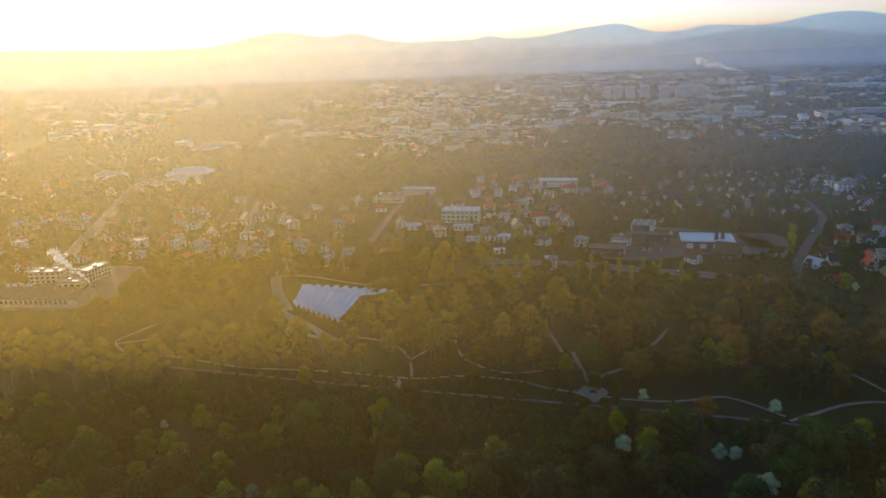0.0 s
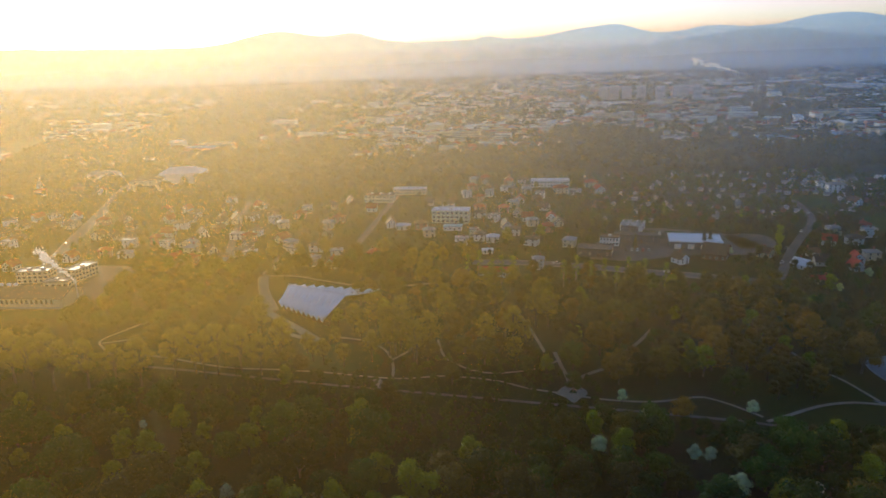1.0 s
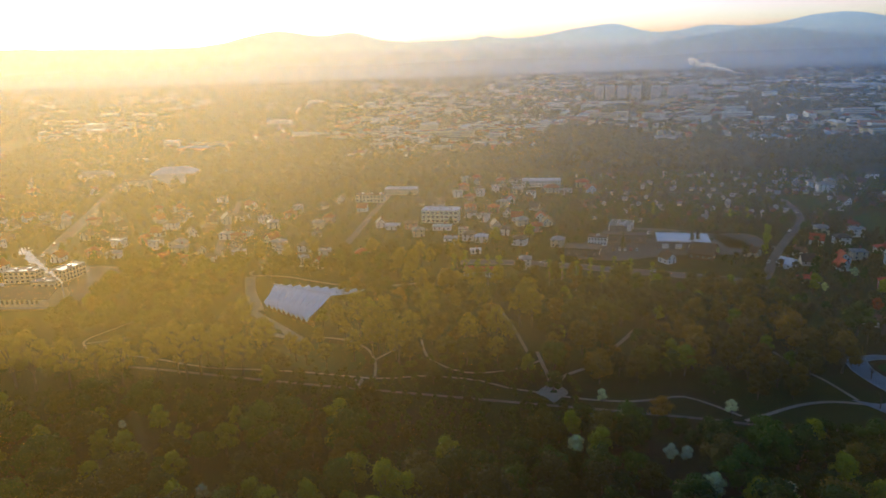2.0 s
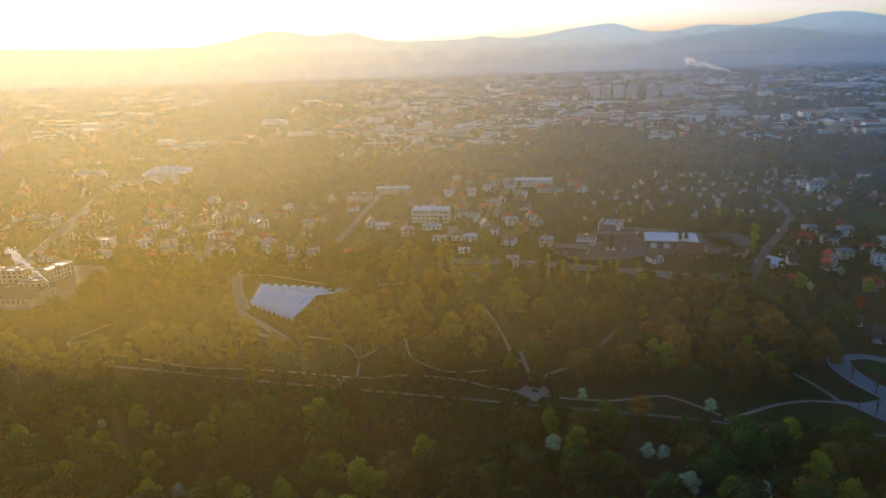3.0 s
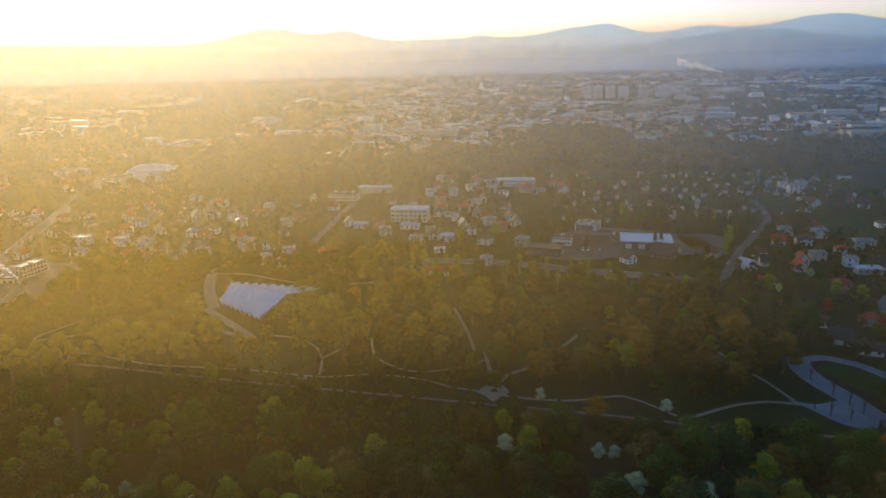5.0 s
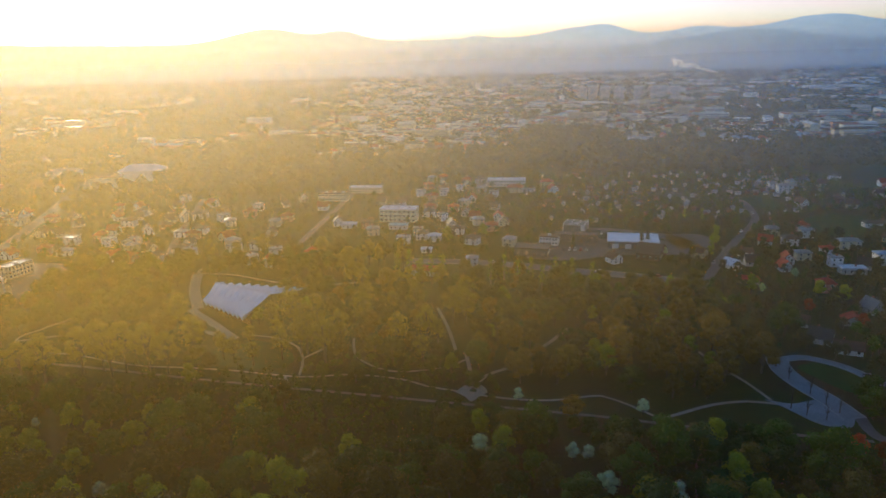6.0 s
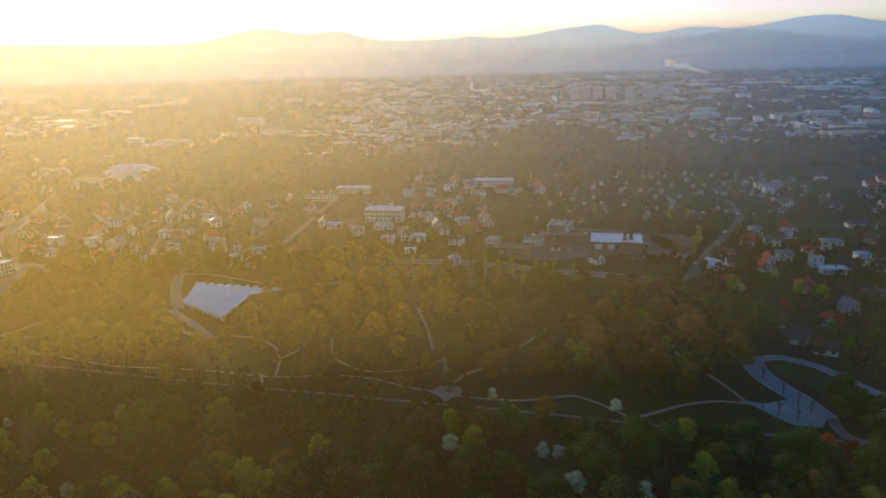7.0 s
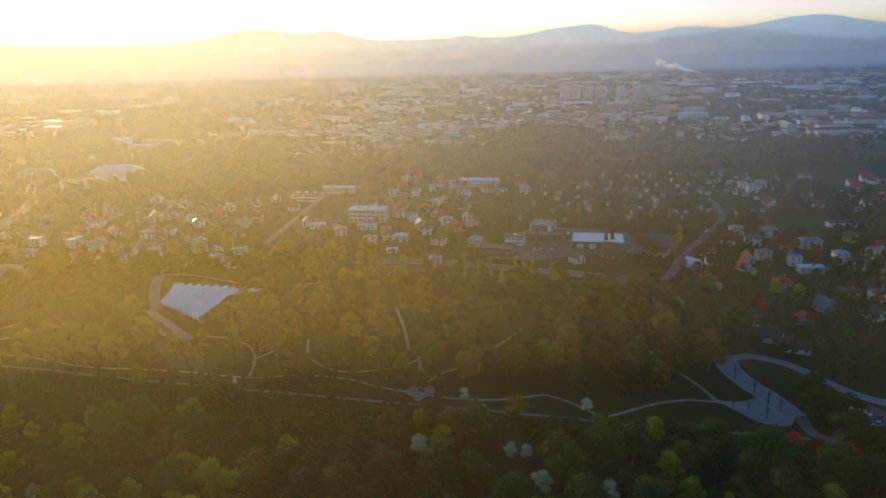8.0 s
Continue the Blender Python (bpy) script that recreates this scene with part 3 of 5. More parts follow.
def put_window(house, x, y, z, turn, w=1.3, h=1.4):
    if (w, h) not in WINDOWS:
        WINDOWS[w, h] = window_mesh(w, h)
    part("window", WINDOWS[w, h], house, at=pose(x, y, z, 0, 0, turn))


def build_house(label, w, d, h, roof_h, wall, roof, style="gable", storeys=2, door=True, chimney=True, wing=None, name="house", category="house", m=None, detail=True, group="", few=False):
    """A house w wide, d deep, walls h high; the gables face -y and y. Styles: gable, hip, flat."""
    house = thing(name, label, category, m, group)
    v, f = [], []
    hw, hd, t = w / 2, d / 2, 0.35
    if style == "gable":
        v = [(-hw, -hd, -0.5), (hw, -hd, -0.5), (hw, hd, -0.5), (-hw, hd, -0.5), (-hw, -hd, h), (hw, -hd, h), (hw, hd, h), (-hw, hd, h), (0, -hd, h + roof_h), (0, hd, h + roof_h)]
        f = [(0, 1, 5, 8, 4), (2, 3, 7, 9, 6), (1, 2, 6, 5), (3, 0, 4, 7)]
    else:
        box(v, f, -hw, -hd, -0.5, hw, hd, h)
    if wing:
        wx0, wx1, wy0, wy1, wh = wing
        box(v, f, wx0, wy0, -0.5, wx1, wy1, wh)
    part("wall", from_lists("wall", v, f, [WALLS[wall]]), house)
    v, f = [], []
    o = 0.6
    if style == "gable":
        k = roof_h / hw
        for s in (-1, 1):
            n = len(v)
            for y in (-hd - o, hd + o):
                v += [(0, y, h + roof_h + 0.02), (0, y, h + roof_h + 0.28), (s * (hw + o), y, h - o * k + 0.28), (s * (hw + o), y, h - o * k + 0.02)]
            f += [(n, n + 1, n + 5, n + 4), (n + 1, n + 2, n + 6, n + 5), (n + 2, n + 3, n + 7, n + 6), (n + 3, n, n + 4, n + 7), (n, n + 3, n + 2, n + 1), (n + 4, n + 5, n + 6, n + 7)]
    elif style == "hip":
        e = min(hw, hd) * 0.95
        v = [(-hw - o, -hd - o, h - 0.1), (hw + o, -hd - o, h - 0.1), (hw + o, hd + o, h - 0.1), (-hw - o, hd + o, h - 0.1), (-hw - o, -hd - o, h + 0.15), (hw + o, -hd - o, h + 0.15), (hw + o, hd + o, h + 0.15), (-hw - o, hd + o, h + 0.15)]
        if hw > hd:
            v += [(-hw + e, 0, h + roof_h), (hw - e, 0, h + roof_h)]
            f = [(4, 5, 9, 8), (5, 6, 9), (6, 7, 8, 9), (7, 4, 8)]
        else:
            v += [(0, -hd + e, h + roof_h), (0, hd - e, h + roof_h)]
            f = [(4, 5, 8), (5, 6, 9, 8), (6, 7, 9), (7, 4, 8, 9)]
        f += [(0, 3, 2, 1), (0, 1, 5, 4), (1, 2, 6, 5), (2, 3, 7, 6), (3, 0, 4, 7)]
    else:
        box(v, f, -hw - 0.2, -hd - 0.2, h + 0.002, hw + 0.2, hd + 0.2, h + 0.3)
        for b in ((-hw - 0.2, -hd - 0.2, hw + 0.2, -hd + 0.1), (-hw - 0.2, hd - 0.1, hw + 0.2, hd + 0.2), (-hw - 0.2, -hd + 0.1, -hw + 0.1, hd - 0.1), (hw - 0.1, -hd + 0.1, hw + 0.2, hd - 0.1)):
            box(v, f, b[0], b[1], h + 0.3, b[2], b[3], h + 0.7)
    if wing:
        box(v, f, wx0 - 0.2, wy0 - 0.2, wh + 0.002, wx1 + 0.2, wy1 + 0.2, wh + 0.3)
    part("roof", from_lists("roof", v, f, [ROOFS[roof]]), house)
    if chimney:
        cx, cy = (hw * 0.3, hd * 0.35)
        top = h + (roof_h * 0.7 if style != "flat" else 0) + 1.5
        v, f = [], []
        box(v, f, cx - 0.4, cy - 0.3, h + 0.1, cx + 0.4, cy + 0.3, top)
        box(v, f, cx - 0.5, cy - 0.4, top, cx + 0.5, cy + 0.4, top + 0.15)
        part("chimney", from_lists("chimney", v, f, [BRICKRED]), house)
    if detail:
        sh = h / storeys
        for k in range(storeys):
            z = k * sh + sh * 0.32
            for side, span in ((0, w), (90, d), (180, w), (270, d)):
                n = max(1, min(2 if few else 4, int(span / 3.2)))
                if few and side == 180:
                    continue
                for i in range(n):
                    u = -span / 2 + span * (i + 0.5) / n
                    if side == 0 and k == 0 and door and i == n // 2:
                        continue
                    x, y = {0: (u, -hd), 90: (hw, u), 180: (-u, hd), 270: (-hw, -u)}[side]
                    put_window(house, x, y, z, side)
        if style == "gable" and roof_h > 2.6:
            put_window(house, 0, -hd, h + 0.4, 0, 1.0, 1.2)
            put_window(house, 0, hd, h + 0.4, 180, 1.0, 1.2)
        if door:
            u = -hw + w * (max(1, min(4, int(w / 3.2))) // 2 + 0.5) / max(1, min(4, int(w / 3.2)))
            part("door", box_mesh("door", TIMBER, u - 0.5, -hd - 0.06, 0, u + 0.5, -hd + 0.05, 2.1), house)
    if m is not None:
        c = m.translation
        KEEP_CLEAR.append((c.x, c.y, max(hw, hd) + 2.5))
    return house


def long_windows(house, x0, x1, y, z, n, w, h, turn=0):
    for i in range(n):
        put_window(house, x0 + (x1 - x0) * (i + 0.5) / n, y, z, turn, w, h)


def build_pavilion():
    """The white pleated park pavilion: a folded membrane roof between a low front eave, a sloping spine and a raised rear rim."""
    hall = thing("pavilion", "white pleated membrane roof over a park stage pavilion", "pavilion", pose(-66, 318, 0))
    front = (Vector((-15, 7.2, 2.4)), Vector((12.4, -17, 2.4)))
    spine = (Vector((-13.2, 20.8, 9.2)), Vector((18.6, 8.0, 7.0)))
    rear = (Vector((-10.5, 23.0, 7.8)), Vector((36.0, 7.5, 8.6)))
    folds = 9

    def sheet(a, b, sag, name, deep):
        v, f = [], []
        rows, n = 8, folds * 2
        for i in range(n + 1):
            s = i / n
            lift = 0.0 if i % 2 else 1.0
            p, q = a[0].lerp(a[1], s), b[0].lerp(b[1], s)
            out = (p - q).normalized() * (0.9 if i % 2 == 0 else 0.0)
            for k in range(rows + 1):
                u = k / rows
                c = (p + out).lerp(q, u)
                v.append((c.x, c.y, c.z + lift * deep * (1 - 0.96 * u) - sag * math.sin(u * math.pi)))
        for i in range(n):
            for k in range(rows):
                e = i * (rows + 1) + k
                f.append((e, e + rows + 1, e + rows + 2, e + 1))
        ob = part(name, from_lists(name, v, f, [MEMBRANE]), hall)
        sol = ob.modifiers.new("thickness", "SOLIDIFY")
        sol.thickness = 0.12
        return ob

    sheet(front, spine, 0.6, "front_roof", 3.5)
    sheet(rear, spine, 0.5, "rear_roof", 1.8)
    v, f = [], []
    for i in range(40):
        a, b = spine[0].lerp(spine[1], i / 40), spine[0].lerp(spine[1], (i + 1) / 40)
        up = Vector((0, 0, 0.9))
        tube(v, f, a + up, b + up, 0.22, 0.22, 6)
    part("spine_beam", from_lists("spine_beam", v, f, [FRAME]), hall)
    for i in range(folds):
        s = (i * 2 + 1) / (folds * 2)
        for a, top in ((front, 2.3), (rear, None)):
            c = a[0].lerp(a[1], s)
            v, f = [], []
            tube(v, f, (c.x, c.y, -0.3), (c.x, c.y, (top or c.z - 0.1)), 0.16, 0.14, 6)
            part("post", from_lists("post", v, f, [TIMBER]), hall)
    v, f = [], []
    a, b = front
    d = (b - a).normalized()
    inw = Vector((-d.y, d.x, 0))
    p = [a + inw * 2.5, b + inw * 2.5, b + inw * 3.0, a + inw * 3.0]
    v = [(q.x, q.y, z) for z in (-0.3, 2.2) for q in p]
    f = [(0, 3, 2, 1), (4, 5, 6, 7), (0, 1, 5, 4), (1, 2, 6, 5), (2, 3, 7, 6), (3, 0, 4, 7)]
    part("front_wall", from_lists("front_wall", v, f, [WALLS["brick"]]), hall)
    for x in range(-20, 42, 5):
        for dy in ((-18, -12, -6, 0, 6, 12, 18) if x < 12 else (0, 6)):
            KEEP_CLEAR.append((-66 + x, 322 - (x + 12) * 0.35 + dy, 5.5 if x < 0 else 8.5))
    return hall


SMOKE = smoke_material()


def build_plume(name, label, at, length, drift, size, seed, wisps):
    """Smoke: torn puffs of countless small wisps that widen as they drift off."""
    r = random.Random(seed)
    v, f = [], []
    for i in range(34):
        s = (i / 33) ** 1.1
        c = Vector(drift) * s * length + Vector([r.uniform(-1, 1) * size * (0.05 + 0.75 * s) for _ in range(3)])
        rad = size * (0.26 + 0.75 * s) * r.uniform(0.6, 1.1)
        for k in range(int(wisps * (1 - 0.55 * s))):
            d = Vector((r.gauss(0, 1), r.gauss(0, 1), r.gauss(0, 1))).normalized() * rad * r.random() ** 0.45
            p = c + d * (1 + 0.6 * noise.noise((c + d) * (1.5 / size)))
            e = rad * r.uniform(0.10, 0.26)
            tx, ty = r.gauss(0, 0.25), r.gauss(0, 0.25)
            n = len(v)
            v += [(p.x + a * e, p.y + (a * tx + b * ty) * e, p.z + b * e) for a, b in ((-1, -0.3), (0.2, -1), (1, 0.2), (-0.3, 1))]
            f.append((n, n + 1, n + 2, n + 3))
    ob = new(name, from_lists(name, v, f, [SMOKE]))
    ob.matrix_basis = pose(*at)
    return tagged(ob, label, "smoke", kind="stuff")


def build_stack(name, label, at, h, r0, r1, mat):
    st = thing(name, label, "chimney", pose(*at))
    v, f = [], []
    for i in range(6):
        a, b = i / 6, (i + 1) / 6
        tube(v, f, (0, 0, h * a - 0.3), (0, 0, h * b - 0.3), r0 + (r1 - r0) * a, r0 + (r1 - r0) * b, 12)
    part("shaft", from_lists("shaft", v, f, [mat]), st)
    v, f = [], []
    tube(v, f, (0, 0, h - 0.9), (0, 0, h), r1 * 1.25, r1 * 1.25, 12)
    part("rim", from_lists("rim", v, f, [STEEL]), st)
    return st


def build_factory():
    """The long old hall with a dark roof, roof vents and a row of tall windows."""
    hall = thing("factory_hall", "long plastered factory hall with a dark pitched roof and tall windows", "factory", pose(-222, 347, 0, 0, 0, -4))
    v = [(-32, -9, -0.5), (24, -9, -0.5), (24, 9, -0.5), (-32, 9, -0.5), (-32, -9, 6), (24, -9, 6), (24, 9, 6), (-32, 9, 6), (24, 0, 9.4), (-32, 0, 9.4)]
    f = [(0, 1, 5, 4), (2, 3, 7, 6), (1, 2, 6, 8, 5), (3, 0, 4, 9, 7)]
    part("wall", from_lists("wall", v, f, [WALLS["cream"]]), hall)
    v, f = [], []
    for s in (-1, 1):
        n = len(v)
        for x in (-32.7, 24.7):
            v += [(x, 0, 9.42), (x, 0, 9.7), (x, s * 9.8, 5.98), (x, s * 9.8, 5.72)]
        f += [(n, n + 1, n + 5, n + 4), (n + 1, n + 2, n + 6, n + 5), (n + 2, n + 3, n + 7, n + 6), (n + 3, n, n + 4, n + 7), (n, n + 3, n + 2, n + 1), (n + 4, n + 5, n + 6, n + 7)]
    part("roof", from_lists("roof", v, f, [ROOFS["dark"]]), hall)
    part("plinth", box_mesh("plinth", CONCRETE, -32.1, -9.15, -0.5, 24.1, -9.01, 1.2), hall)
    long_windows(hall, -31, 19, -9, 2.6, 18, 1.7, 2.6)
    for i in range(4):
        v, f = [], []
        tube(v, f, (-21 + i * 4.2, 1.5, 8.6), (-21 + i * 4.2, 1.5, 10.4), 0.9, 0.9, 10)
        tube(v, f, (-21 + i * 4.2, 1.5, 10.4), (-21 + i * 4.2, 1.5, 11.2), 1.4, 0.2, 10)
        part("roof_vent", from_lists("roof_vent", v, f, [FRAME]), hall)
    for x in range(-34, 28, 6):
        KEEP_CLEAR.append((-222 + x, 347, 12))
    return hall


def build_block(label, w, d, h, storeys, m, wall, roof, per, name="office_block", category="building"):
    """A flat-roofed block with a window in every bay of every storey."""
    b = build_house(label, w, d, h, 0, wall, roof, "flat", storeys, False, False, name=name, category=category, m=m, detail=False)
    sh = h / storeys
    for k in range(storeys):
        for side, span, n in ((0, w, per[0]), (90, d, per[1]), (180, w, per[0]), (270, d, per[1])):
            for i in range(n):
                u = -span / 2 + span * (i + 0.5) / n
                x, y = {0: (u, -d / 2), 90: (w / 2, u), 180: (-u, d / 2), 270: (-w / 2, -u)}[side]
                put_window(b, x, y, k * sh + sh * 0.3, side, min(2.2, span / n * 0.62), 1.5)
    for i in range(int(w / 8)):
        v, f = [], []
        box(v, f, -w / 2 + 5 + i * 8, -1, h + 0.3, -w / 2 + 7 + i * 8, 1, h + 1.5)
        part("roof_vent", from_lists("roof_vent", v, f, [STEEL]), b)
    return b


build_pavilion()
build_factory()
for x in range(-256, -188, 7):
    for y in (306, 314, 322, 330):
        KEEP_CLEAR.append((x, y, 5))      # open grass before the factory
build_stack("factory_chimney", "slim steel factory chimney with white smoke", (-195.2, 345.2, 0), 12.0, 0.5, 0.4, STEEL)
build_plume("smoke", "white smoke drifting from the factory chimney", (-195.2, 345.2, 12.6), 25, (-0.74, 0.1, 0.66), 1.9, 3, 75)
build_block("two-wing flat-roofed factory office block, plastered, with rows of windows", 19, 9, 7, 3, pose(-242, 386, 0, 0, 0, 2), "cream", "grey", (6, 3))
build_block("two-wing flat-roofed factory office block, plastered, with rows of windows", 9, 17, 7, 3, pose(-217.5, 391, 0, 0, 0, -18), "cream", "grey", (3, 7))
build_block("low flat-roofed factory annexe with a pale wall", 14, 7, 4.0, 1, pose(-222, 374, 0, 0, 0, 2), "cream", "grey", (4, 2))
def build_hedge(m, length):
    """A clipped hedge: a loose box of leaves with an uneven top."""
    r = random.Random(int(length * 10 + m.translation.x))
    v, f = leaf_mass(r, [(k * 1.1 - length / 2, 0, 0.55, 0.75) for k in range(int(length / 1.1) + 1)], int(length * 22), 0.28)
    root = thing("hedge", "low clipped hedge between the parking bays", "hedge", m, "hedges of the parking lot")
    part("leaves", from_lists("leaves", v, f, [LEAF_GREEN]), root)
    v, f = [], []
    for k in range(int(length / 2.2) + 1):
        tube(v, f, (k * 2.2 - length / 2, 0, -0.3), (k * 2.2 - length / 2 + 0.1, 0, 0.8), 0.06, 0.03, 5)
    part("stems", from_lists("stems", v, f, [BARK]), root)


# works beside the park
w = build_house("long low warehouse with a pale blue flat roof", 32, 21, 4.4, 0, "slate", "pale", "flat", 1, False, False, name="warehouse", category="warehouse", m=pose(164, 427, 0, 0, 0, -13), detail=False)
for i in range(3):
    part("loading_door", box_mesh("loading_door", FRAME, -13 + i * 8, -10.58, 0, -9 + i * 8, -10.45, 3.2), w)
long_windows(w, 11, 15, -10.5, 2.4, 2, 1.8, 1.2)
w = build_block("white two-storey office with a row of dark windows", 12, 8, 5.4, 2, pose(111, 434, 0, 0, 0, -18), "white", "brown", (6, 3))
w = build_house("dark flat-roofed workshop beside a yard", 21, 13, 4.6, 0, "slate", "dark", "flat", 1, True, False, name="workshop", category="workshop", m=pose(97, 412, 0, 0, 0, -18))
w = build_house("long low dark workshop with green doors", 28, 9, 4.5, 0, "slate", "dark", "flat", 1, True, False, name="workshop", category="workshop", m=pose(130, 441, 0, 0, 0, -14))
w = build_block("white-framed building with an open steel roof grid", 12, 15, 6.4, 2, pose(137, 468, 0, 0, 0, -22), "slate", "dark", (3, 4))
part("front_panel", box_mesh("front_panel", FRAME, 4.3, -7.9, 0, 6.4, -7.72, 8.0), w, "tall white end panel")
for i in range(9):
    v, f = [], []
    if i < 5:
        box(v, f, -6.6, -8 + i * 3.9, 8.0, 6.6, -7.65 + i * 3.9, 8.3)
    else:
        box(v, f, -6.6 + (i - 5) * 4.25, -8, 8.31, -6.15 + (i - 5) * 4.25, 8.0, 8.6)
    part("roof_beam", from_lists("roof_beam", v, f, [FRAME]), w)
for x, y in ((-6.4, -7.8), (6.2, -7.8), (-6.4, 7.9), (6.2, 7.9)):
    part("roof_post", box_mesh("roof_post", FRAME, x - 0.3, y - 0.3, -0.3, x + 0.3, y + 0.3, 8.0), w)
for row in range(4):
    for k in range(3):
        build_hedge(pose(146 + row * 2 + k * 15, 462 - row * 6.2 - k * 3.4, 0, 0, 0, -13), (9.0, 11.5, 8.0, 10.5)[(row + k) % 4])
w.matrix_basis = pose(134.5, 467, 0, 0, 0, -22) @ Matrix.Diagonal((1.15, 1.0, 0.72, 1))
w = build_house("large dark barn roof among trees", 18, 14, 4, 4.5, "brick", "brown", "gable", 1, True, False, name="barn", category="barn", m=pose(168, 400, 0, 0, 0, 60))
w = build_house("red roofed low park cafe", 18, 9, 3.4, 1.6, "white", "red", "hip", 1, True, False, name="cafe", category="cafe", m=pose(31, 376, 0, 0, 0, -12))
w = build_house("low garage row with a dark flat roof", 8, 4.5, 2.4, 0, "slate", "pale", "flat", 1, False, False, name="garage", category="garage", m=pose(201, 205, 0, 0, 0, -74), detail=False)
for i in range(2):
    part("garage_door", box_mesh("garage_door", STEEL, -3.4 + i * 3.6, -2.33, 0, -0.6 + i * 3.6, -2.2, 2.1), w)

